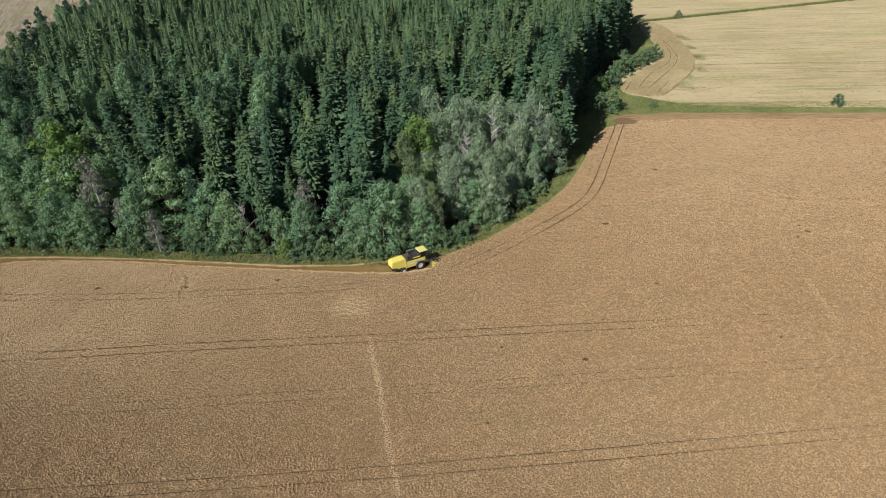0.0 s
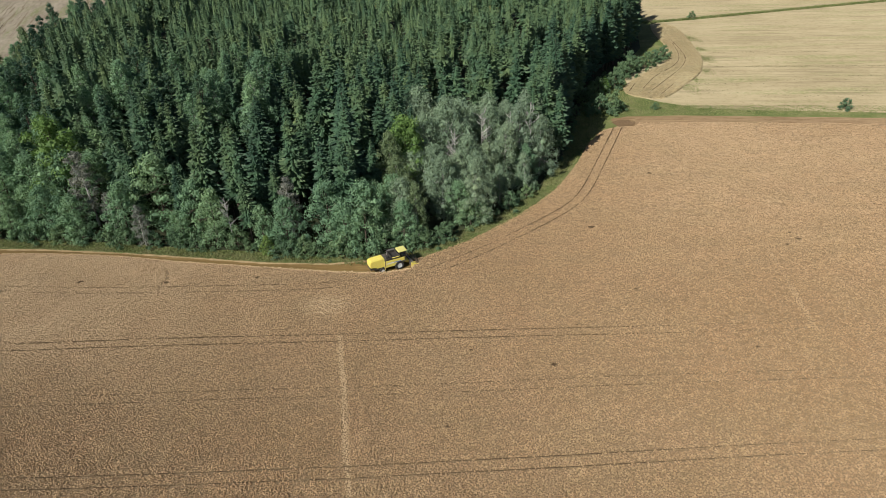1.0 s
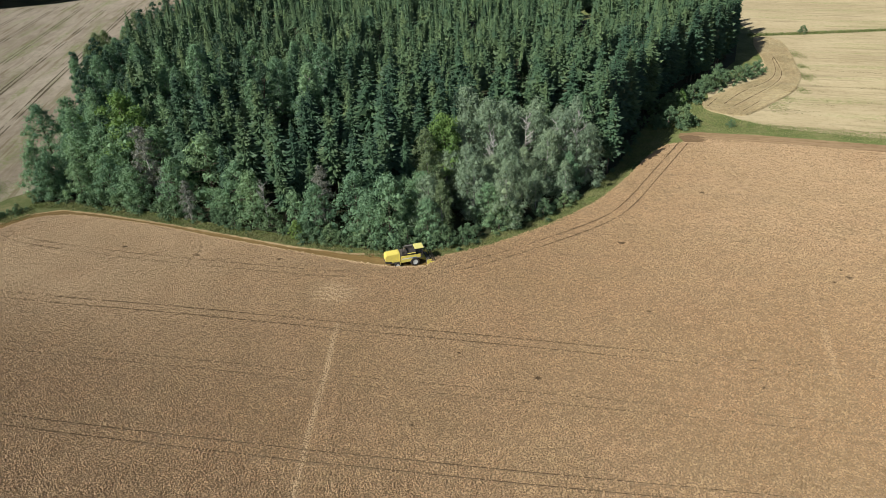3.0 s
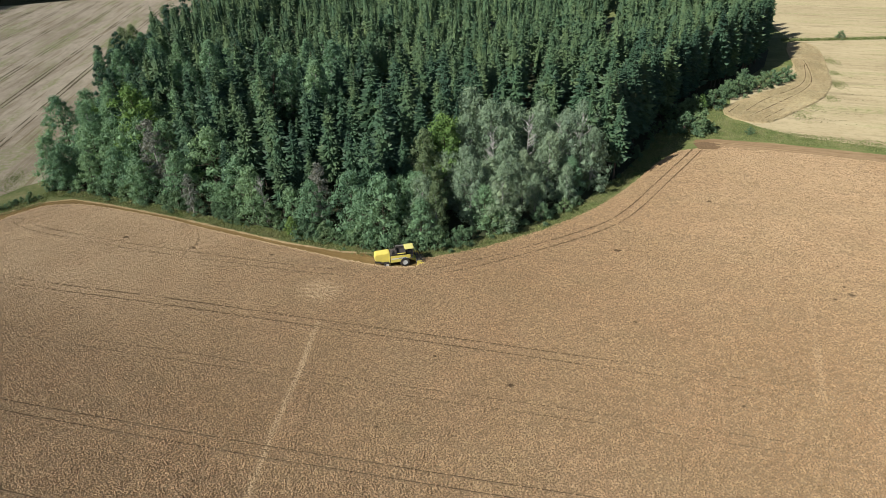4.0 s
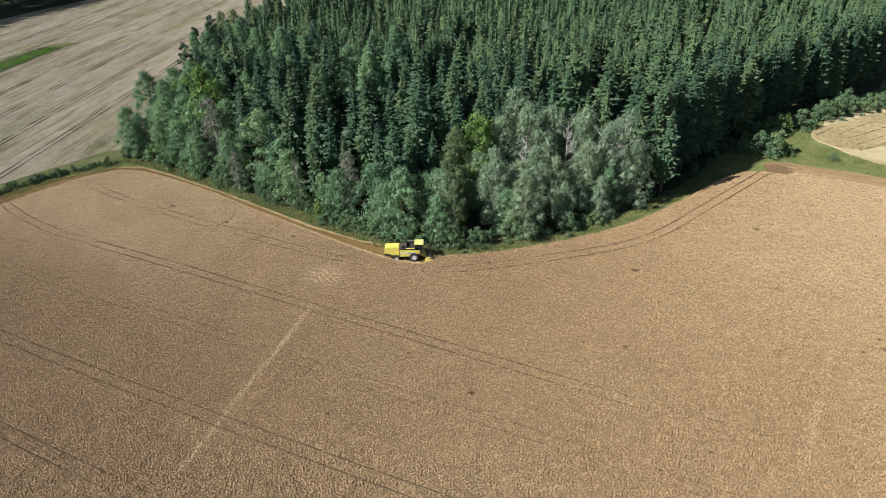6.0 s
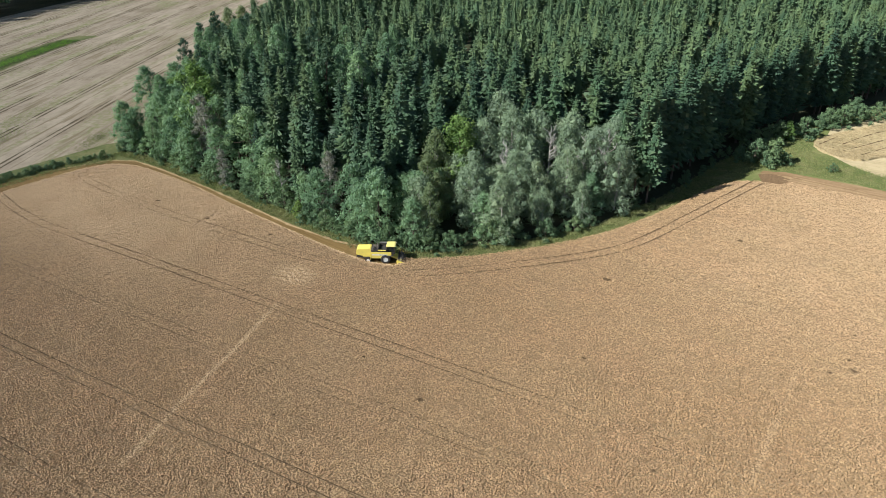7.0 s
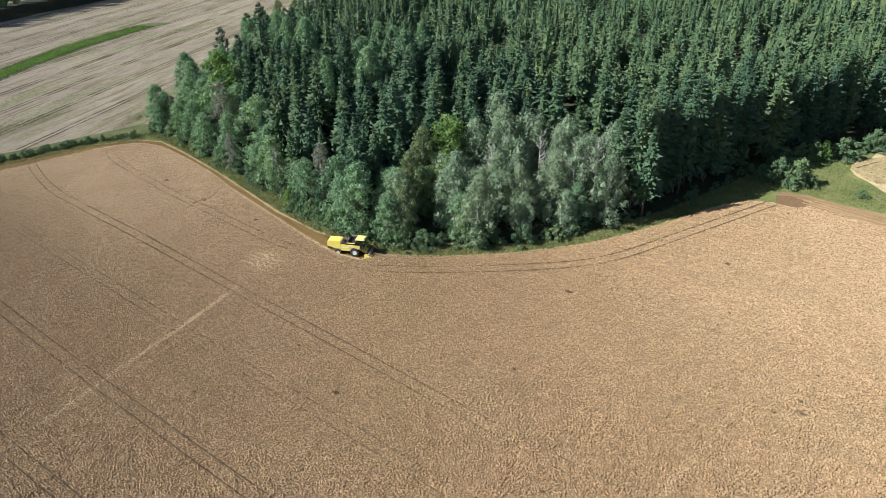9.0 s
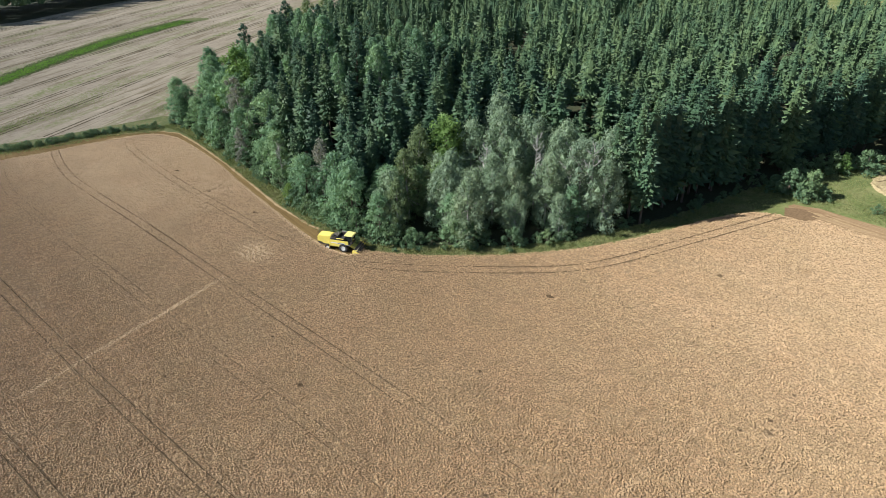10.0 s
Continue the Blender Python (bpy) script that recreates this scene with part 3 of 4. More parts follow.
def broadleaf_shape(seed, tall, wide, clumps, leaves, size, low=0.2, upright=False, ragged=0.25):
    """Crown of billowing leaf clumps, each dense inside, and a trunk with limbs that reach into them."""
    rng = np.random.default_rng(seed)
    leaves_parts, limbs = [], []
    lean = rng.uniform(-0.05, 0.05, 2) * tall
    top = np.array((lean[0], lean[1], tall * 0.86))
    trunk = [np.array((0, 0, -0.2)), np.array((lean[0] * 0.2 + rng.uniform(-.15, .15), lean[1] * 0.2, tall * 0.3)), np.array((*(lean * 0.6), tall * 0.6)), top]
    r0 = tall * 0.011 + 0.04
    limbs.append(tube(trunk, [r0 * 1.25, r0, r0 * 0.6, r0 * 0.15], 7))
    bulge = rng.uniform(0, 6.28, 3)
    for i in range(clumps):
        f = (i + 0.5 + rng.uniform(-0.3, 0.3)) / clumps
        a = i * 2.39996 + rng.uniform(-0.35, 0.35)
        # girth of the crown by height: full below the middle, domed above
        girth = wide * (0.78 + 0.22 * math.sin(math.pi * min(1, f * 1.6))) * math.sqrt(max(0.02, 1 - max(0.0, (f - 0.38) / 0.62) ** 2.2))
        girth *= 1 + ragged * math.sin(2 * a + bulge[0] + 5 * f) * 0.6 + ragged * math.sin(3 * a + bulge[1] - 7 * f) * 0.5
        rad = wide * rng.uniform(0.20, 0.36) * (0.85 if f > 0.8 else 1)
        out = max(0.0, girth - rad * 0.55) * (rng.uniform(0.2, 0.7) if i % 4 == 3 else rng.uniform(0.85, 1.08))
        c = np.array((out * math.cos(a) + lean[0] * f, out * math.sin(a) + lean[1] * f, tall * (low + (1 - low) * f) - rad * 0.7 * f + rng.uniform(-0.3, 0.3)))
        c[2] = max(c[2], rad * 0.6)
        deep = 1.25 if upright else 0.85
        leaves_parts.append(leaf_cards(rng, c, rad, leaves, size, deep))
        leaves_parts.append((c + OCTA * rad * 0.5 * rng.uniform(0.8, 1.15, (6, 1)) * np.array((1, 1, deep)), OCTA_F))
        if i % 3 == 0:
            s = min(0.9, max(0.25, (c[2] / tall) * 0.7))
            start = trunk[1] * (1 - s) + top * s if s > 0.3 else trunk[1]
            m2 = (start + c) / 2 + np.array((0, 0, -0.3))
            limbs.append(tube([start, m2, c], [r0 * 0.45, r0 * 0.28, r0 * 0.08], 5))
    return joined(leaves_parts), joined(limbs)


def dead_shape(seed, tall):
    """Bare tree: trunk, limbs and twigs."""
    rng = np.random.default_rng(seed)
    parts = [tube([(0, 0, -0.2), (0.1, 0, tall * 0.5), (0.25, 0.1, tall)], [0.16, 0.11, 0.03], 6)]
    for i in range(16):
        z = tall * rng.uniform(0.4, 0.95)
        a, l = rng.uniform(0, 6.28), rng.uniform(1.2, 3.2) * (1.3 - z / tall)
        p = np.array((0.1, 0, z))
        e = p + np.array((math.cos(a) * l, math.sin(a) * l, l * 0.9))
        parts.append(tube([p, (p + e) / 2 + (0, 0, -0.1), e], [0.11, 0.08, 0.03], 4))
        for j in range(3):
            s = p + (e - p) * rng.uniform(0.4, 0.9)
            parts.append(tube([s, s + rng.normal(scale=0.5, size=3) + (0, 0, 0.6)], [0.05, 0.02], 3))
    return joined(parts)


def tree_proto(kind, crown, limbs, leaf, bark):
    root = new(kind)
    t = new("trunk", mesh_from("trunk", *limbs, bark, True))
    t.parent = root
    if crown is not None:
        c = new("crown", mesh_from("crown", *crown, leaf))
        c.parent = root
    return root


def spruce_limbs(tall, sides=7):
    v, f = tube([(0, 0, -0.2), (0, 0, tall * 0.35), (0, 0, tall * 0.7), (0, 0, tall * 0.99)], [tall * 0.0105 + 0.03, tall * 0.008, tall * 0.005, 0.03], sides)
    return v, f


def scatter(seed, poly, gap):
    """Jittered places inside a polygon, about a gap apart."""
    rng = np.random.default_rng(seed)
    xs = np.arange(min(p[0] for p in poly), max(p[0] for p in poly), gap)
    ys = np.arange(min(p[1] for p in poly), max(p[1] for p in poly), gap * 0.9)
    gx, gy = np.meshgrid(xs, ys)
    gx = gx + (np.arange(len(ys))[:, None] % 2) * gap * 0.5 + rng.uniform(-0.45, 0.45, gx.shape) * gap
    gy = gy + rng.uniform(-0.45, 0.45, gy.shape) * gap
    ok = inside(poly, gx, gy)
    return gx[ok], gy[ok]


def plant(kind, protos, x, y, s, rng, label, category="tree", tall=1.0):
    """Puts a copy of one of the prototypes at its place."""
    i = int(rng.integers(len(protos)))
    root = copy_thing(protos[i], pose(x, y, 0, 0, 0, math.degrees(rng.uniform(0, 6.28))))
    root.scale = (s, s, s * tall)
    root.name = kind
    tagged(root, label, category, group=kind + "s of the wood")
    return root


SPRUCES = [tree_proto("spruce", spruce_shape(i, 24 + i % 3, 3.0 + 0.3 * (i % 4), 0.55, 9, 0.34), spruce_limbs(24 + i % 3), SPRUCE, BARK) for i in range(6)]
RIM_SPRUCES = [tree_proto("spruce", spruce_shape(8 + i, 24 + i % 3, 3.1 + 0.3 * (i % 3), 0.6, 9, (0.08, 0.26, 0.16, 0.3)[i]), spruce_limbs(24 + i % 3), SPRUCE, BARK) for i in range(4)]
ALDERS = [tree_proto("alder", *broadleaf_shape(20 + i, 12.5, 4.1, 48, 92, 0.19, 0.03), ALDER, BARK) for i in range(5)]
ASPENS = [tree_proto("aspen", *broadleaf_shape(25 + i, 26, 4.4, 84, 96, 0.21, 0.22), ALDER, PALE_BARK) for i in range(3)]
WILLOWS = [tree_proto("willow", *broadleaf_shape(30 + i, 19, 5.3, 68, 128, 0.185, 0.04, True, 0.4), WILLOW, PALE_BARK) for i in range(4)]
BIRCHES = [tree_proto("birch", *broadleaf_shape(40 + i, 17, 3.8, 52, 110, 0.18, 0.04, True), BIRCH, PALE_BARK) for i in range(2)]
LIMES = [tree_proto("maple", *broadleaf_shape(50 + i, 11, 3.4, 44, 100, 0.17, 0.03), LIME, BARK) for i in range(2)]
SHRUBS = [tree_proto("shrub", *broadleaf_shape(60 + i, 3.6, 2.2, 17, 56, 0.18, 0.0), SHRUB, BARK) for i in range(4)]
GREYS = [tree_proto("withered_tree", *broadleaf_shape(70 + i, 11, 2.5, 34, 80, 0.16, 0.1), GREYLEAF, PALE_BARK) for i in range(2)]
BARES = [tree_proto("dead_tree", None, dead_shape(80 + i, 13 + 2 * i), None, PALE_BARK) for i in range(2)]
PINES = [tree_proto("pine", *broadleaf_shape(90 + i, 23, 3.2, 40, 60, 0.26, 0.3), PINE, BARK) for i in range(3)]

rng = np.random.default_rng(5)
LABELS = {"alder": "bluish green alder in full leaf", "aspen": "tall grey-green aspen among the spruces", "willow": "grey-green willow in full leaf", "birch": "yellowish green birch with pale bark",
          "maple": "bright yellow-green young maple", "shrub": "leafy green shrub at the edge of the wood", "withered_tree": "withered tree with thin greyish leaves",
          "dead_tree": "bare dead tree with pale grey branches", "pine": "tall dark green pine", "spruce": "tall dark green spruce with drooping boughs"}
KINDS = {"alder": ALDERS, "aspen": ASPENS, "willow": WILLOWS, "birch": BIRCHES, "maple": LIMES, "shrub": SHRUBS, "withered_tree": GREYS, "dead_tree": BARES, "pine": PINES, "spruce": RIM_SPRUCES}

# trees that stand out
STANDING = [("maple", -78, 138, 2.2), ("maple", -99, 147, 1.3), ("alder", -98, 127.5, 1.05), ("alder", -92.5, 141, 1.2), ("alder", -110, 147, 1.35), ("alder", -95, 136.5, 1.0), ("alder", -84, 134.5, 1.3),
            ("withered_tree", -69.5, 130.5, 1.65), ("withered_tree", -55, 120.5, 0.85), ("withered_tree", -24, 122, 1.25), ("withered_tree", -64, 127, 0.9), ("alder", -53.5, 129, 1.45), ("alder", -60, 124.5, 1.05),
            ("alder", -77, 126, 1.0), ("alder", -70, 124, 0.9), ("maple", -28, 115.2, 0.4), ("aspen", -35, 152, 1.08), ("aspen", -38.5, 168, 1.1), ("aspen", -71, 164, 1.12), ("aspen", -96, 173, 1.02),
            ("birch", -4, 132.5, 1.12), ("birch", -1, 127, 0.95), ("birch", 2.5, 120, 0.75), ("maple", 0.6, 138, 1.9), ("willow", 2.2, 152, 1.2), ("willow", 9.4, 145, 1.16), ("willow", 4.5, 141, 1.05),
            ("willow", 29, 157, 1.02), ("willow", 19.5, 155.5, 1.02), ("willow", 27, 149.5, 0.98), ("willow", 22.5, 144, 0.84), ("willow", 14, 137, 0.85), ("willow", 15, 127.5, 0.76), ("willow", 13, 150, 1.08),
            ("willow", 8, 129, 0.8), ("willow", 32, 151, 0.8), ("willow", 21, 135.5, 0.5), ("willow", 27.5, 142, 0.5),
            ("dead_tree", 17.5, 147, 1.25), ("dead_tree", 24.5, 150, 1.3), ("dead_tree", 29.5, 150, 1.25), ("dead_tree", 11, 138, 1.15), ("dead_tree", 38.5, 174, 0.8), ("dead_tree", 41.5, 185, 0.85),
            ("dead_tree", -36, 119.5, 0.75), ("alder", -7.9, 117, 1.22), ("alder", -15.7, 119.5, 1.15), ("alder", -12, 116.4, 0.9), ("alder", 0, 117.5, 0.85), ("spruce", -30.6, 126.5, 0.85), ("spruce", -33, 140, 1.02), ("spruce", -19.7, 133.6, 1.02),
            ("spruce", -32.7, 121.5, 0.62), ("spruce", -47.7, 126, 0.66), ("alder", -40, 121, 1.0), ("alder", -44, 124, 1.1), ("alder", -24, 117.5, 0.95),
            ("spruce", 34, 169, 1.0), ("spruce", 37.5, 158, 0.82), ("maple", 62.5, 215.5, 0.5), ("alder", -3, 123, 1.1)]
for kind, x, y, s in STANDING:
    plant(kind, KINDS[kind], x, y, s, rng, LABELS[kind])
GAPS = [(-70, 147, 6.5), (-30, 203, 4), (18, 133, 3)] + [(x, y, {"shrub": 0.5, "dead_tree": 0.5, "withered_tree": 4.2}.get(k, 3.0)) for k, x, y, s in STANDING]

tx, ty = scatter(11, FOREST, 4.5)
CLEAR = lattice(-400, 400, -300, 700, 41, 9.0)
edge = away(FOREST, tx, ty, True)
south = away(EDGE_S, tx, ty)
west = away(EDGE_W, tx, ty)
east = away(EDGE_E, tx, ty)
far = []
count = 0
for x, y, e, so, we, ea in zip(tx, ty, edge, south, west, east):
    r = rng.random()
    if e < 1.2 or (x > 28 and ea < 5.2) or any((x - gx) ** 2 + (y - gy) ** 2 < g * g for gx, gy, g in GAPS):
        continue
    mixed = x < -66 and (so < 30 or we < 18)
    band = 6.5 if x < -10 else 6.5 + 19 * min(1, (x + 10) / 14)
    kind = None
    if so < band and x < 36:
        if x > -4 and so > 4:
            kind, s = ("willow" if r < 0.6 else "alder"), rng.uniform(0.62, 0.9) * (1 if r < 0.6 else 1.2)
        elif r < 0.74:
            kind, s = "alder", rng.uniform(0.7, 1.02) * (0.85 + 0.03 * so)
        elif r < 0.80:
            kind, s = "maple", rng.uniform(0.7, 1.0)
        elif r < 0.86:
            kind, s = "withered_tree", rng.uniform(0.7, 0.95)
    elif mixed:
        if r < 0.50:
            kind, s = ("alder", rng.uniform(1.0, 1.35)) if r < 0.3 else ("aspen", rng.uniform(0.62, 0.85))
        elif r < 0.66:
            kind, s = "pine", rng.uniform(0.85, 1.05)
        elif r < 0.72:
            kind, s = "birch", rng.uniform(1.0, 1.25)
        elif r < 0.86 and we > 14:
            kind, s = "spruce", rng.uniform(0.85, 1.0)
    elif -85 < x < -38 and 150 < y < 195 and r < 0.2:
        kind, s = ("aspen", rng.uniform(0.8, 0.98)) if r < 0.13 else ("pine", rng.uniform(0.95, 1.15))
    elif r < 0.985:
        near = (y < 178 and x > -75) or (x > 30 and y < 215 and e < 16)
        s = rng.choice((0.64, 0.78, 0.88, 0.95, 1.02, 1.1)) * rng.uniform(0.96, 1.04) * (0.92 if so < band + 6 else 1) * (1 if at(CLEAR, x, y) > 0.3 else 0.5)
        if near and count < 270:
            count += 1
            plant("spruce", SPRUCES, x, y, s, rng, LABELS["spruce"], tall=rng.uniform(0.95, 1.08))
        else:
            far.append((x, y, s, rng.uniform(0.95, 1.08), rng.uniform(0, 6.28), int(rng.integers(5)) + (5 if e < 13 else 0)))
    if kind:
        plant(kind, KINDS[kind], x, y, s, rng, LABELS[kind], tall=rng.uniform(0.9, 1.12))


def along(line, step):
    """Places along a polyline, a step apart, with its outward normal (to the right of the way)."""
    out = []
    for (ax, ay), (bx, by) in zip(line, line[1:]):
        l = math.hypot(bx - ax, by - ay)
        for k in range(max(1, int(l / step))):
            q = (k + 0.5) * step / l
            out.append((ax + (bx - ax) * q, ay + (by - ay) * q, (by - ay) / l, -(bx - ax) / l))
    return out


# shrubs in front of the wood
for line, step, small in ((EDGE_S[:6], 2.2, 1.0), (EDGE_S[5:], 1.7, 1.1), (EDGE_E[1:8], 3.0, 0.5), (EDGE_W[4:], 4.0, 1.0)):
    for x, y, nx, ny in along(line, step):
        o = rng.uniform(-1.6, 1.1)
        if rng.random() < 0.85:
            plant("shrub", SHRUBS, x + nx * o, y + ny * o, small * rng.uniform(0.45, 1.45) * (1 - 0.22 * max(o, 0)), rng, LABELS["shrub"], "shrub")
for x, y, nx, ny in along(EDGE_E[1:], 3.3):
    plant("spruce", RIM_SPRUCES, x - 4.6 * nx + rng.uniform(-1.3, 1.3), y - 4.6 * ny + rng.uniform(-1.3, 1.3), rng.uniform(0.88, 1.12), rng, "tall dark spruce on the edge of the wood")
for x, y, s in ((60.4, 195, 1.9), (56.4, 194.5, 1.75), (52.5, 193.5, 1.1), (63, 196, 0.9), (74.2, 196.6, 0.6), (66.8, 219, 1.7), (64, 220, 1.0), (70, 229, 1.2), (76, 237.5, 1.5), (80, 240, 1.4), (84, 244, 1.5), (88, 248, 1.5), (92, 252, 1.4), (79, 246, 1.6),
                (95, 257, 1.3), (129.4, 190.2, 1.0), (128.2, 325.2, 1.0), (58, 212, 1.3), (60, 214, 1.5), (55.5, 206, 1.4), (72, 231, 1.6), (75, 234, 1.7)):
    plant("shrub", SHRUBS, x, y, s, rng, "dense green shrub on the grassy verge", "shrub")
for x, y, nx, ny in along([(-97, 119.5), (-101.5, 113), (-105.2, 104), (-109, 90), (-112.5, 78), (-119, 55), (-128, 28)], 0.8):
    plant("shrub", SHRUBS, x + nx * rng.uniform(-1.2, 1.2), y + ny * rng.uniform(-1.2, 1.2), rng.uniform(0.28, 0.56), rng, "low green shrub in the hedge between the fields", "shrub")

NEAR_SHAPES = [spruce_shape(100 + i, 25, 3.0 + 0.35 * (i % 3), 0.7, 9, 0.56, 2) for i in range(5)]
NEAR_SHAPES += [spruce_shape(105 + i, 25, 3.1 + 0.3 * (i % 3), 0.75, 9, 0.24, 2) for i in range(5)]
FAR_SHAPES = [spruce_shape(110 + i, 25, 3.0 + 0.35 * (i % 3), 0.8, 8, 0.62, 2) for i in range(5)]
DISTANT_SHAPES = [spruce_shape(120 + i, 25, 3.2, 1.4, 6, 0.35, 1) for i in range(10)]


def wood(name, places, label, shapes=None):
    pieces = []
    for x, y, s, tall, a, i in places:
        v, f = (shapes or (FAR_SHAPES if i < 5 and y > 225 else NEAR_SHAPES))[i]
        c, q = math.cos(a) * s, math.sin(a) * s
        pieces.append((np.stack([c * v[:, 0] - q * v[:, 1] + x, q * v[:, 0] + c * v[:, 1] + y, v[:, 2] * s * tall], -1), f))
    tagged(new(name, mesh_from(name, *joined(pieces), SPRUCE)), label, "wood", kind="stuff")


wood("spruce_wood", far, "dense dark green spruce wood")
FAR_WOOD = [(-302, 90), (-297, 150), (-312, 195), (-326, 260), (-336, 350), (-292, 385), (-282, 420), (-330, 440), (-385, 350), (-372, 260), (-356, 190), (-345, 80)]
fx, fy = scatter(12, FAR_WOOD, 4.6)
far_rim = away(FAR_WOOD, fx, fy, True)
wood("distant_wood", [(x, y, rng.uniform(0.8, 1.05), 0.9, rng.uniform(0, 6.28), int(rng.integers(5)) + (5 if d < 8 else 0)) for x, y, d in zip(fx, fy, far_rim)], "dark spruce wood beyond the stubble field", DISTANT_SHAPES)
flat("far_forest_floor", FAR_WOOD, 0.04, GROUND, "dark forest floor under the far wood", "ground")
for proto in SPRUCES + RIM_SPRUCES + ALDERS + ASPENS + WILLOWS + BIRCHES + LIMES + SHRUBS + GREYS + BARES + PINES:
    for o in (*proto.children_recursive, proto):
        bpy.data.objects.remove(o)
flat("forest_floor", FOREST, 0.02, GROUND, "dark forest floor with moss and needles", "ground")


# ---- grass ----
def tufts(name, places, size, mat, label):
    """Clumps of leaning blades."""
    rng = np.random.default_rng(len(places))
    p = np.asarray(places, float)
    n = len(p)
    B = 5
    a = rng.uniform(0, 6.28, (n, B))
    l = size * rng.uniform(0.5, 1.3, (n, B))
    c, s = np.cos(a), np.sin(a)
    o = rng.uniform(-0.25, 0.25, (n, B, 2))
    bx, by = p[:, :1] + o[..., 0], p[:, 1:2] + o[..., 1]
    w = 0.13 * size / 0.5
    z0 = np.zeros_like(bx)
    v = np.stack([np.stack([bx - s * w, by + c * w, z0], -1), np.stack([bx + s * w, by - c * w, z0], -1), np.stack([bx + c * l * 0.55, by + s * l * 0.55, l], -1)], 2)
    f = np.arange(n * B * 3).reshape(-1, 3)
    tagged(new(name, mesh_from(name, v.reshape(-1, 3), f, mat)), label, "grass", kind="stuff")


def band_places(line, lo, hi, count, seed):
    rng = np.random.default_rng(seed)
    pts = along(line, 0.5)
    out = []
    for _ in range(count):
        x, y, nx, ny = pts[int(rng.integers(len(pts)))]
        o = rng.uniform(lo, hi)
        out.append((x + nx * o + rng.uniform(-0.4, 0.4), y + ny * o + rng.uniform(-0.4, 0.4)))
    return out


GRASS_BLADES = leaf_mat("grass_blades", (0.12, 0.175, 0.055), (0.19, 0.23, 0.08), (0.33, 0.30, 0.15), 0.3, 0.2)
verge = band_places(EDGE_S, 0.5, 3.6, 5200, 1) + band_places(EDGE_E[:5], 0.0, 4.0, 1800, 2)
verge += band_places([(56, 193), (75, 194.5), (98, 192.6), (114, 190.6), (150, 186.5)], -5.5, 0.5, 1700, 3)
verge += band_places([(-95, 120.5), (-102, 110), (-107, 93), (-113, 75), (-122, 45)], -3.2, 1.5, 2600, 4)
verge = [p for p in verge if not inside(CROP_RIM + [(160, 173), (160, 42), (-113, 42)], *p)]
meadow = scatter(15, [(38, 150), (46, 166), (55, 182), (59, 190), (70, 191.5), (98, 189), (130, 184.5), (112, 194), (90, 198), (78, 203), (69, 209), (70, 222), (60, 219), (52, 201), (46, 180), (40, 163)], 0.62)
verge += list(zip(*meadow))
tufts("verge_grass", verge, 0.27, GRASS_BLADES, "rough green and straw-coloured grass on the verge")

# green strip in the western field, the ditch and green patches
flat("green_strip", smooth_line([(-160, 70), (-181, 104), (-197, 129), (-210, 157), (-227, 193), (-230, 216)], 4) + smooth_line([(-233, 216), (-240, 205), (-228.6, 163), (-208, 129), (-193.5, 108), (-172, 74)], 4), 0.06, GRASS, "bright green grassy ditch strip in the stubble", "grass")
STRIP = [(-166, 72), (-187, 106), (-202, 129), (-219, 160), (-234, 205)]
tufts("strip_grass", band_places(STRIP, -5.5, 5.2, 3600, 6), 0.5, leaf_mat("dull_blades", (0.085, 0.12, 0.055), (0.12, 0.165, 0.07), (0.19, 0.21, 0.10), 0.2), "dull green grass on the rim of the ditch strip")
tufts("strip_grass", band_places(STRIP, -2.6, 3.0, 3000, 16), 0.6, leaf_mat("lush_blades", (0.12, 0.24, 0.045), (0.165, 0.32, 0.055), (0.23, 0.38, 0.08), 0.2), "lush bright green grass in the ditch strip")
weed_rng = np.random.default_rng(8)
weeds = [(cx + lx * weed_rng.normal() * 0.4 - 0.40 * ly * (t := weed_rng.normal()), cy + 0.92 * ly * t) for cx, cy, lx, ly, n in ((-136, 112, 6, 9, 1500), (-134, 96, 6, 8, 1300), (-129, 86, 4, 6, 900), (-112, 127, 5, 5, 1200), (-150, 128, 6, 12, 900)) for _ in range(n)]
tufts("weeds", weeds, 0.16, GRASS_BLADES, "yellow-green weeds in the stubble")
litter = []
for off in np.arange(-22, 150, 2.1):
    for t in np.arange(10, 240, 0.7):
        x, y = -118 - off - 0.391 * t + weed_rng.normal() * 0.45, 70 + 0.921 * t
        if weed_rng.random() < 1.5 * (at(RUT, x * 0.6 + 40, y * 0.6) - 0.58) and inside([(-104, 132), (-113, 97), (-126, 60), (-300, 60), (-300, 300), (-165, 300), (-144, 222), (-120, 168)], x, y):
            litter.append((x, y))
tufts("stubble_litter", litter, 0.24, leaf_mat("dry_weeds", (0.10, 0.095, 0.05), (0.15, 0.14, 0.065), (0.22, 0.20, 0.10), 0.2, 0.1), "dark dry weeds and straw clumps in the grey stubble")
flat("ditch", [(104, 317.5), (131, 323.5), (170, 333.5), (260, 356.5), (420, 396), (420, 400), (260, 360.5), (170, 337.5), (131, 327.5), (104, 321.5)], 0.05, GRASS, "narrow green ditch between two stubble fields", "ditch")
ISLE_RIM = [(116, 332), (117, 296), (112, 262), (109, 248), (103, 233), (94, 220), (87, 211), (79, 205), (69, 210), (69, 220), (100, 277), (104, 332)]
# dark broken furrows of the eastern field, with rows of tufts standing in
rows_e = []
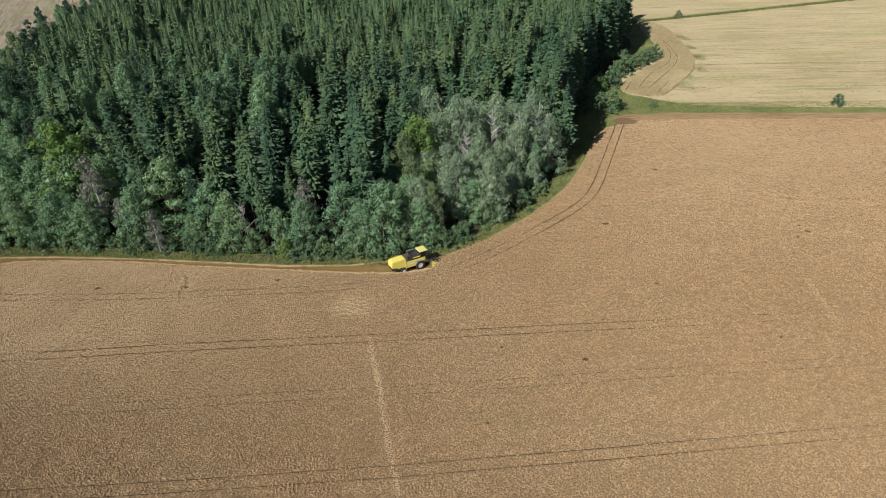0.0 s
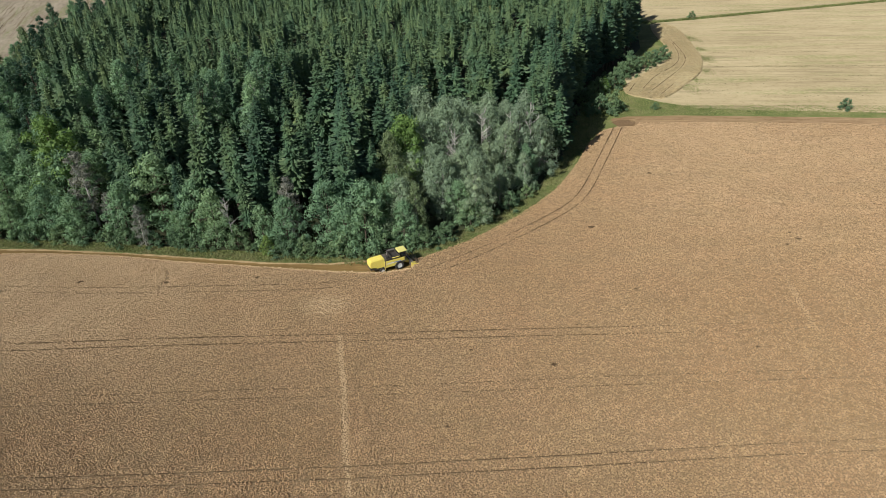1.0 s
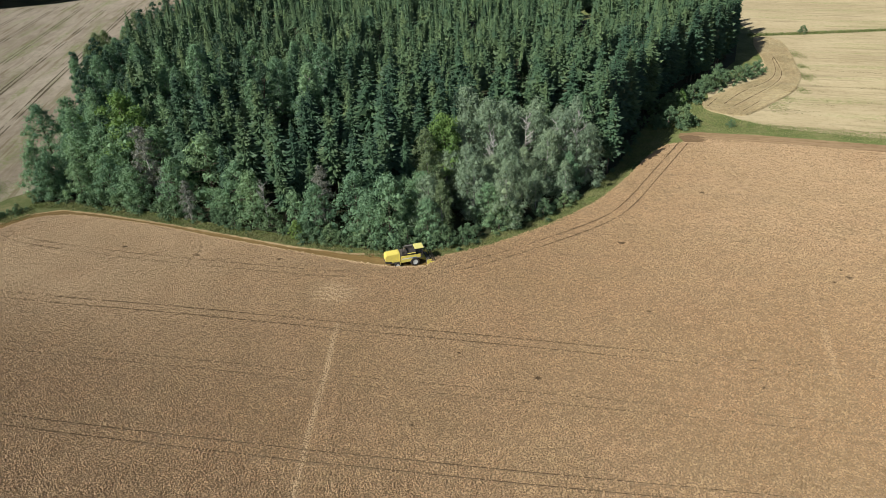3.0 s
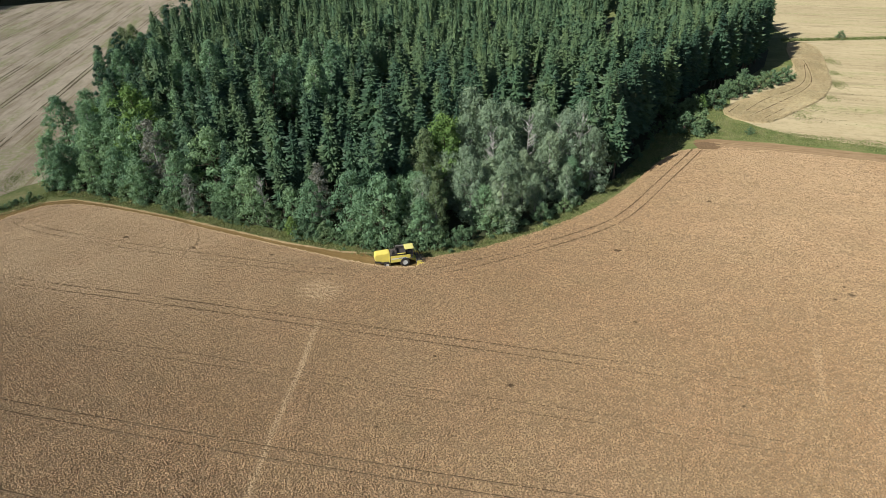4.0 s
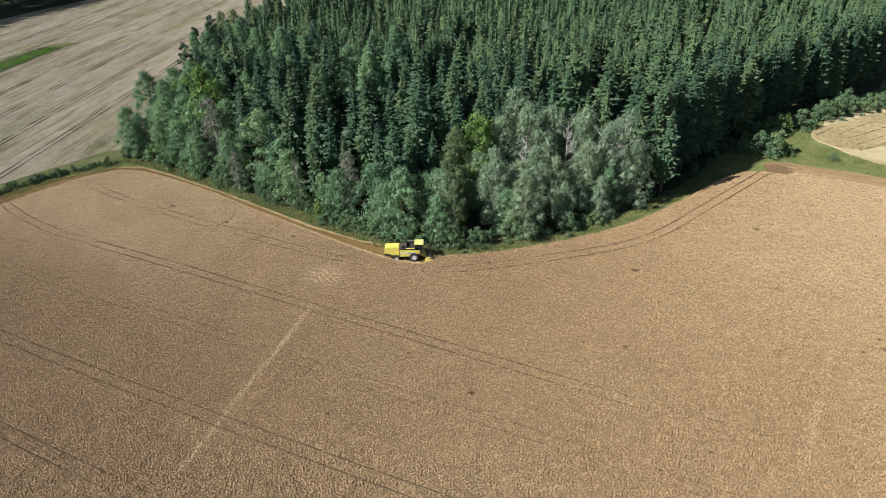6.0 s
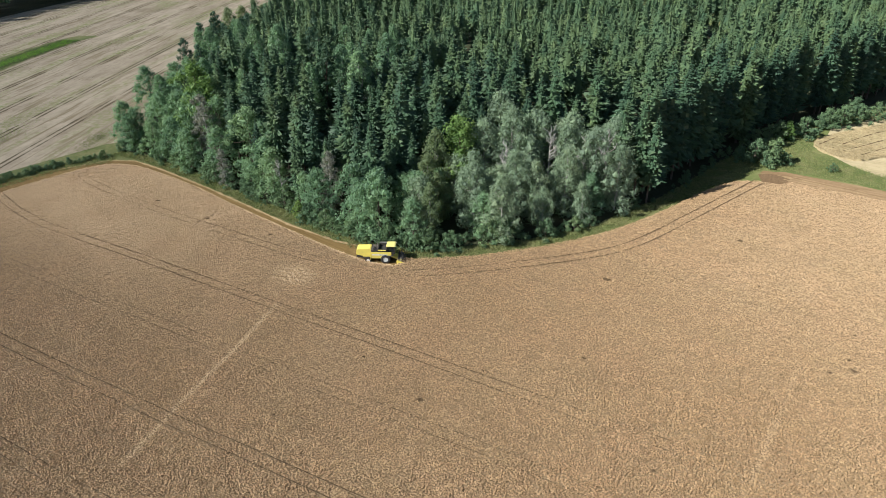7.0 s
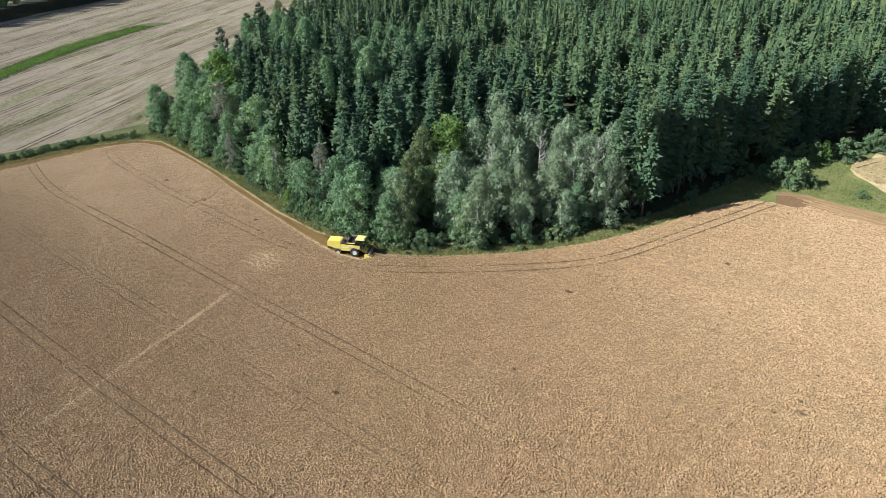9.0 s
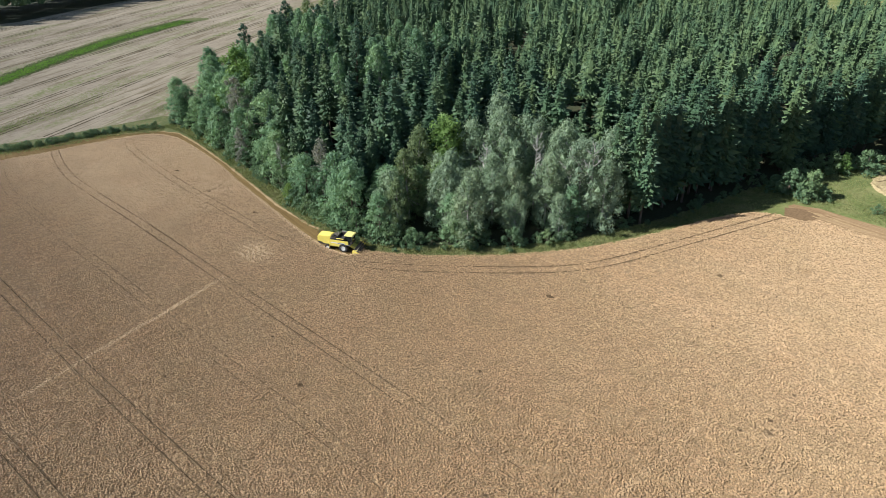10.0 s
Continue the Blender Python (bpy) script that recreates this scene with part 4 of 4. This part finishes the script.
for y0 in (205.5, 208.5, 211.5, 216, 219.5, 224, 229, 234.5, 241, 250, 262):
    for x in np.arange(93, 215, 0.45):
        y = y0 + 12 - 0.105 * x + weed_rng.normal() * 0.35
        if weed_rng.random() < 2.0 * (at(RUT, x * 0.22 + 0.4 * y0, y0 * 2.1 - 100) - 0.5) and not inside(ISLE_RIM, x, y):
            rows_e.append((x, y))
tufts("stubble_litter", rows_e, 0.26, leaf_mat("furrow_blades", (0.10, 0.10, 0.05), (0.15, 0.145, 0.065), (0.21, 0.20, 0.09), 0.2, 0.1), "broken dark furrows in the golden stubble, drawn as tufts")
tufts("ditch_grass", band_places([(104, 319.5), (131, 325.5), (170, 335.5), (260, 358.5)], -1.4, 1.4, 2200, 7), 0.7, GRASS_BLADES, "tall grass along the ditch")
ISLE = smooth_line([(112, 316), (115, 308), (114.7, 296), (110, 262), (107, 248.8), (101, 234), (92, 221.2), (85, 211.8), (78.6, 206.5), (71, 210.5), (70, 219), (82, 236), (92.5, 247.5), (98.5, 261), (101, 277), (103, 300), (106, 315)], 4)
ISLE_TRACKS = [smooth_line(line, 5) for line in ([(73.7, 212.7), (83.4, 229.7), (95.5, 245), (101.1, 258.3), (104.6, 277.6)], [(76.4, 211.9), (86.6, 226.4), (96.6, 241.1), (102.2, 254), (104.5, 269.4), (105.6, 283)], [(70.5, 214.1), (74.8, 222.9)], [(80.1, 210.2), (87.3, 220.7)])]


def isle_wear(x, y):
    d = np.min([away(line, x, y) for line in ISLE_TRACKS], axis=0)
    return np.clip(1.4 - d / 0.55, 0, 1), np.zeros(len(x))


sheet("wheat_stems", ISLE, 0.42, PALE_CROP, 0.45, "shaded stems and soil under the wheat", "wheat", None, "stuff")
ears("uncut_wheat", ISLE, 0.42, 0.26, 0.45, PALE_CROP, 23, "uncut pale wheat strip round the wood with wheel tracks", isle_wear, full=1.4, rise=0.8)
for line in ISLE_TRACKS:
    ribbon("wheel_track", dense(line, 0.5), 0, lambda x, y: 0.62 * at(GRIT, x, y) - 0.08, 0.5, SOIL, "dark wheel track through the pale wheat", "wheel track")
patch_rng = np.random.default_rng(9)
tufts("weeds", [(cx + s * patch_rng.normal(), cy + 2 * s * patch_rng.normal()) for cx, cy, s, n in ((115.5, 286, 1.6, 350), (110, 253, 1.5, 450), (91.5, 217, 1.6, 300), (97, 226, 1.0, 150), (104, 236, 1.2, 200), (113, 268, 0.9, 200)) for _ in range(n)], 0.2, GRASS_BLADES, "green weeds beside the uncut wheat")


# ---- combine harvester ----
def paint(name, rgb, rough=0.45, metal=0.0, dirt=0.35):
    m = Mat(name, rough=rough, metal=metal, spec=0.4)
    m.b.inputs["Diffuse Roughness"].default_value = 0.2
    n = m.noise(1.6, 4, vec=m.stretch(local=True))
    c = m.mix(m.math("MULTIPLY", m.mask(n, 0.5, 0.75), dirt), rgb, tuple(0.55 * v + 0.45 * d for v, d in zip(rgb, (0.30, 0.22, 0.13))))
    m.colour(m.mix(m.math("MULTIPLY", m.noise(14, 2, vec=m.stretch(local=True)), 0.12), c, (0.25, 0.19, 0.12)))
    return m.mat


YELLOW = paint("yellow_paint", (0.76, 0.64, 0.13))
PALE_ROOF = paint("pale_yellow_roof", (0.66, 0.62, 0.20), dirt=0.2)
WHITE = paint("white_paint", (0.72, 0.72, 0.68), dirt=0.25)
BLACK = paint("black_metal", (0.03, 0.03, 0.03), 0.6)
DARK = paint("dusty_machinery", (0.085, 0.075, 0.06), 0.8)
STEEL = paint("worn_steel", (0.32, 0.30, 0.27), 0.5, 0.6)
RUBBER = paint("tyre_rubber", (0.025, 0.025, 0.024), 0.85)
BLUE = paint("blue_decal", (0.05, 0.12, 0.35), dirt=0.1)
GLASS = Mat("cab_glass", rough=0.05, spec=0.5)
GLASS.colour((0.03, 0.04, 0.045))
GLASS.b.inputs["Transmission Weight"].default_value = 0.5
GLASS.b.inputs["Diffuse Roughness"].default_value = 0.0
GLASS = GLASS.mat


def part(name, bm, mat, parent, label="", at=None):
    me = bpy.data.meshes.new(name)
    bmesh.ops.recalc_face_normals(bm, faces=bm.faces[:])
    bm.to_mesh(me)
    bm.free()
    me.materials.append(mat)
    ob = new(name, me)
    ob.parent = parent
    if at is not None:
        ob.matrix_basis = at
    if label:
        ob["label"] = label
    return ob


def box(x0, x1, y0, y1, z0, z1, round_=0.04, taper=None):
    """A bevelled box; taper moves the corners of the top: (dx0, dx1, dy)."""
    bm = bmesh.new()
    t = taper or (0, 0, 0)
    lo = [bm.verts.new(p) for p in ((x0, y0, z0), (x1, y0, z0), (x1, y1, z0), (x0, y1, z0))]
    hi = [bm.verts.new(p) for p in ((x0 + t[0], y0 + t[2], z1), (x1 - t[1], y0 + t[2], z1), (x1 - t[1], y1 - t[2], z1), (x0 + t[0], y1 - t[2], z1))]
    bm.faces.new(lo[::-1])
    bm.faces.new(hi)
    for k in range(4):
        bm.faces.new((lo[k], lo[(k + 1) % 4], hi[(k + 1) % 4], hi[k]))
    if round_:
        bmesh.ops.bevel(bm, geom=bm.edges[:], offset=round_, segments=2, affect="EDGES")
    return bm


def profile(points, y0, y1, round_=0.03):
    """A side outline (x, z) drawn out between y0 and y1."""
    bm = bmesh.new()
    a = [bm.verts.new((x, y0, z)) for x, z in points]
    b = [bm.verts.new((x, y1, z)) for x, z in points]
    bm.faces.new(a)
    bm.faces.new(b[::-1])
    n = len(points)
    for k in range(n):
        bm.faces.new((a[k], b[k], b[(k + 1) % n], a[(k + 1) % n]))
    if round_:
        bmesh.ops.bevel(bm, geom=bm.edges[:], offset=round_, segments=2, affect="EDGES")
    return bm


def pipe(path, r, sides=8):
    v, f = tube(path, [r] * len(path), sides)
    bm = bmesh.new()
    vs = [bm.verts.new(p) for p in v]
    for q in f:
        bm.faces.new([vs[k] for k in q])
    bm.faces.new(vs[:sides][::-1])
    bm.faces.new(vs[-sides:])
    return bm


def merge(*bms):
    out = bmesh.new()
    for b in bms:
        me = bpy.data.meshes.new("tmp")
        b.to_mesh(me)
        b.free()
        out.from_mesh(me)
        bpy.data.meshes.remove(me)
    return out


def lathe_y(outline, sides=28, caps=True):
    """Turns an outline of (y, radius) round the y axis."""
    bm = bmesh.new()
    rings = [[bm.verts.new((r * math.cos(6.283185 * k / sides), y, r * math.sin(6.283185 * k / sides))) for k in range(sides)] for y, r in outline]
    for a, b in zip(rings, rings[1:]):
        for k in range(sides):
            bm.faces.new((a[k], a[(k + 1) % sides], b[(k + 1) % sides], b[k]))
    if caps:
        bm.faces.new(rings[0])
        bm.faces.new(rings[-1][::-1])
    return bm


def wheel_at(root, x, y, r, w, side):
    hub = new("wheel")
    hub.parent = root
    hub.matrix_basis = pose(x, y, r)
    tyre = lathe_y([(-w / 2, r * 0.56), (-w / 2, r * 0.86), (-w * 0.4, r * 0.97), (0, r), (w * 0.4, r * 0.97), (w / 2, r * 0.86), (w / 2, r * 0.56)], 28, False)
    lugs = []
    for k in range(18):
        for s in (-1, 1):
            b = box(-0.05, 0.05, min(0, s * w * 0.48), max(0, s * w * 0.48), r * 0.955, r * 1.025, 0)
            bmesh.ops.transform(b, matrix=Matrix.Rotation(6.2832 * (k + 0.5 * (s > 0)) / 18, 4, "Y"), verts=b.verts)
            lugs.append(b)
    part("tyre", merge(tyre, *lugs), RUBBER, hub, "black rubber tyre with lugs")
    part("rim", lathe_y([(-w * 0.38, r * 0.60), (-w * 0.40, r * 0.56), (-w * 0.25, r * 0.50), (-w * 0.18, r * 0.22), (-w * 0.34, r * 0.16), (-w * 0.34, 0.02), (w * 0.34, 0.02), (w * 0.34, r * 0.16), (w * 0.18, r * 0.22), (w * 0.25, r * 0.50), (w * 0.40, r * 0.56), (w * 0.38, r * 0.60)]),
         WHITE, hub, "white steel rim")
    return hub


# x forwards, y to its left, origin on the ground under the front axle
combine = new("combine_harvester")
combine.matrix_basis = pose(-1.35, 109.4, 0, 0, 0, 26)
tagged(combine, "yellow combine harvester cutting wheat beside the wood", "combine harvester")
for side in (-1, 1):
    wheel_at(combine, 0, side * 1.28, 0.92, 0.62, side)
    wheel_at(combine, -3.45, side * 1.12, 0.58, 0.42, side)
part("chassis", merge(box(-4.9, 0.9, -0.75, 0.75, 0.75, 1.35), box(-0.2, 0.2, -1.1, 1.1, 0.62, 0.95), box(-3.6, -3.3, -1.0, 1.0, 0.4, 0.72)), DARK, combine, "dusty dark chassis and axles")
part("rear_hood", profile([(-5.75, 1.55), (-5.7, 2.55), (-5.5, 2.85), (-3.0, 2.95), (-2.75, 2.85), (-2.75, 1.35), (-4.6, 1.3)], -0.92, 0.92, 0.08), YELLOW, combine, "yellow straw hood")
part("straw_chopper", profile([(-5.7, 1.0), (-5.75, 1.35), (-5.3, 1.62), (-4.6, 1.3), (-4.7, 0.85)], -0.8, 0.8), BLACK, combine, "dark straw chopper under the tail")
part("side_panel", merge(box(-2.75, 0.3, -1.42, -1.34, 1.1, 2.5, 0.03), box(0.302, 1.15, -1.42, -1.34, 1.75, 2.5, 0.03)), YELLOW, combine, "yellow side panel")
part("side_panel", merge(box(-2.75, 0.3, 1.34, 1.42, 1.1, 2.5, 0.03), box(0.302, 1.15, 1.34, 1.42, 1.75, 2.5, 0.03)), YELLOW, combine, "yellow side panel")
part("lower_panel", box(-4.5, -2.78, -1.0, -0.93, 1.2, 1.75, 0.02), YELLOW, combine)
for y in (-1.43, 1.43):
    s = 1 if y > 0 else -1
    part("decal", box(-2.6, 0.4, min(y, y + s * 0.012), max(y, y + s * 0.012), 1.78, 2.0, 0), WHITE, combine, "white stripe")
    part("decal", box(-1.1, 0.3, min(y + s * 0.012, y + s * 0.02), max(y + s * 0.012, y + s * 0.02), 1.83, 1.95, 0), BLUE, combine, "blue bar of lettering")
part("threshing_body", box(-2.8, 0.6, -1.32, 1.32, 1.0, 2.3, 0.05), DARK, combine, "dark threshing body")
part("engine_deck", box(-2.85, -1.45, -1.2, 1.2, 2.25, 2.75, 0.06), DARK, combine, "dusty engine deck")
part("air_filter", lathe_y([(-0.35, 0.1), (-0.33, 0.24), (0.33, 0.24), (0.35, 0.1)], 18), BLACK, combine, "black round air filter", pose(-2.2, -0.6, 2.95))
part("exhaust", pipe([(-1.7, 0.6, 2.7), (-1.7, 0.6, 3.35), (-1.85, 0.6, 3.5)], 0.07), STEEL, combine, "steel exhaust pipe")
part("radiator_screen", box(-2.5, -1.6, -1.3, -1.2, 2.3, 2.9, 0.04), BLACK, combine, "black rotary screen")
tank = part("grain_tank", merge(box(-1.4, 0.25, -1.3, -1.22, 2.25, 3.0, 0.02), box(-1.4, 0.25, 1.22, 1.3, 2.25, 3.0, 0.02), box(-1.42, -1.34, -1.3, 1.3, 2.25, 3.0, 0.02), box(0.17, 0.25, -1.3, 1.3, 2.25, 3.0, 0.02), box(-1.4, 0.25, -1.25, 1.25, 2.3, 2.5, 0.0)), BLACK, combine, "open dark grain tank")
part("tank_flap", box(-1.4, 0.2, -1.5, -1.3, 2.9, 2.96, 0.01), YELLOW, tank, "yellow tank flap")
part("tank_flap", box(-1.4, 0.2, 1.3, 1.75, 3.0, 3.06, 0.01), STEEL, tank, "grey tank flap")
part("unloading_auger", merge(pipe([(-0.3, 1.55, 2.35), (-5.0, 1.5, 2.2)], 0.16, 12), pipe([(-0.3, 1.55, 1.6), (-0.3, 1.55, 2.4)], 0.18, 12)), YELLOW, combine, "yellow unloading auger folded back")
part("handrail", merge(*(pipe(p, 0.022, 6) for p in (((-2.8, -1.15, 2.75), (-2.8, -1.15, 3.55), (-1.5, -1.15, 3.55), (-1.5, -1.15, 2.75)), ((-2.8, 1.15, 2.75), (-2.8, 1.15, 3.55), (-1.5, 1.15, 3.55), (-1.5, 1.15, 2.75)), ((-2.8, -1.15, 3.55), (-2.8, 1.15, 3.55)), ((-2.15, -1.15, 2.75), (-2.15, -1.15, 3.55)), ((-2.8, -1.15, 3.15), (-1.5, -1.15, 3.15))))), BLACK, combine, "black handrail round the engine deck")
part("ladder", merge(*([pipe([(-2.95, y, 0.7), (-2.95, y, 2.8)], 0.03, 6) for y in (-1.45, -1.05)] + [pipe([(-2.95, -1.45, 0.8 + 0.3 * k), (-2.95, -1.05, 0.8 + 0.3 * k)], 0.025, 6) for k in range(7)])), YELLOW, combine, "yellow ladder")
cab = part("cab", merge(box(0.3, 1.75, -0.9, 0.9, 1.7, 2.15, 0.05), *(box(x - 0.04, x + 0.04, y - 0.04, y + 0.04, 2.1, 3.4, 0) for x in (0.36, 1.68) for y in (-0.85, 0.85))), BLACK, combine, "black cab frame")
part("window_pane", box(1.69, 1.71, -0.8, 0.8, 2.15, 3.38, 0), GLASS, cab, "dark windscreen")
part("window_pane", box(0.42, 1.62, -0.87, -0.85, 2.15, 3.38, 0), GLASS, cab, "dark side window")
part("window_pane", box(0.42, 1.62, 0.85, 0.87, 2.15, 3.38, 0), GLASS, cab, "dark side window")
part("window_pane", box(0.33, 0.35, -0.8, 0.8, 2.3, 3.38, 0), GLASS, cab, "dark rear window")
part("roof", box(0.12, 2.0, -1.02, 1.02, 3.4, 3.62, 0.07, (0.08, 0.1, 0.08)), PALE_ROOF, cab, "pale yellow cab roof")
for y in (-0.75, 0.75):
    part("headlight", box(2.0, 2.05, y - 0.12, y + 0.12, 3.42, 3.54, 0.02), WHITE, cab, "round work lamp")
part("mirror", merge(box(1.85, 1.9, -1.5, -1.3, 2.6, 3.1, 0.02), pipe([(1.7, -0.9, 3.2), (1.87, -1.4, 3.1)], 0.02, 5)), BLACK, cab, "black mirror")
part("platform", box(0.2, 1.5, -1.45, -0.9, 1.62, 1.7, 0.01), STEEL, combine, "steel platform beside the cab")
part("feeder_house", profile([(0.5, 1.2), (0.5, 1.75), (2.35, 0.95), (2.35, 0.35)], -0.65, 0.65), YELLOW, combine, "yellow feeder house")
header = part("header", merge(profile([(2.3, 0.25), (2.3, 1.0), (2.45, 1.05), (2.5, 0.3), (3.3, 0.16), (3.3, 0.1)], -2.1, 2.1, 0.01)), DARK, combine, "dusty dark cutting header")
part("header_auger", merge(lathe_y([(-2.0, 0.2), (2.0, 0.2)], 14), *(lathe_y([(y, 0.2), (y + 0.02, 0.3), (y + 0.05, 0.2)], 14) for y in np.arange(-1.9, 1.9, 0.28))), STEEL, header, "steel intake auger", pose(2.85, 0, 0.55))
for side in (-1, 1):
    part("divider", profile([(2.2, 0.2), (2.2, 1.1), (2.9, 1.0), (3.5, 0.66), (4.6, 0.3), (3.6, 0.12)], side * 2.1 - 0.06, side * 2.1 + 0.06, 0.02), YELLOW, header, "yellow pointed crop divider")
reel = part("reel", merge(pipe([(0, -2.0, 0), (0, 2.0, 0)], 0.06), *(pipe([(0, y, 0), (0.5 * math.cos(a), y, 0.5 * math.sin(a))], 0.02, 5) for y in (-1.9, -0.6, 0.6, 1.9) for a in np.arange(6) * 1.0472)), BLACK, header, "black reel", pose(3.3, 0, 1.15))
for k in range(6):
    a = k * 1.0472
    tines = [pipe([(0, y, 0), (0.03, y, -0.22)], 0.012, 4) for y in np.arange(-1.9, 1.95, 0.19)]
    part("reel_bar", merge(pipe([(0, -2.0, 0), (0, 2.0, 0)], 0.03, 6), *tines), BLACK, reel, "", pose(0.5 * math.cos(a), 0, 0.5 * math.sin(a)))
for side in (-1, 1):
    part("reel_arm", pipe([(2.3, side * 1.95, 1.1), (3.3, side * 1.95, 1.15)], 0.05, 6), YELLOW, header)
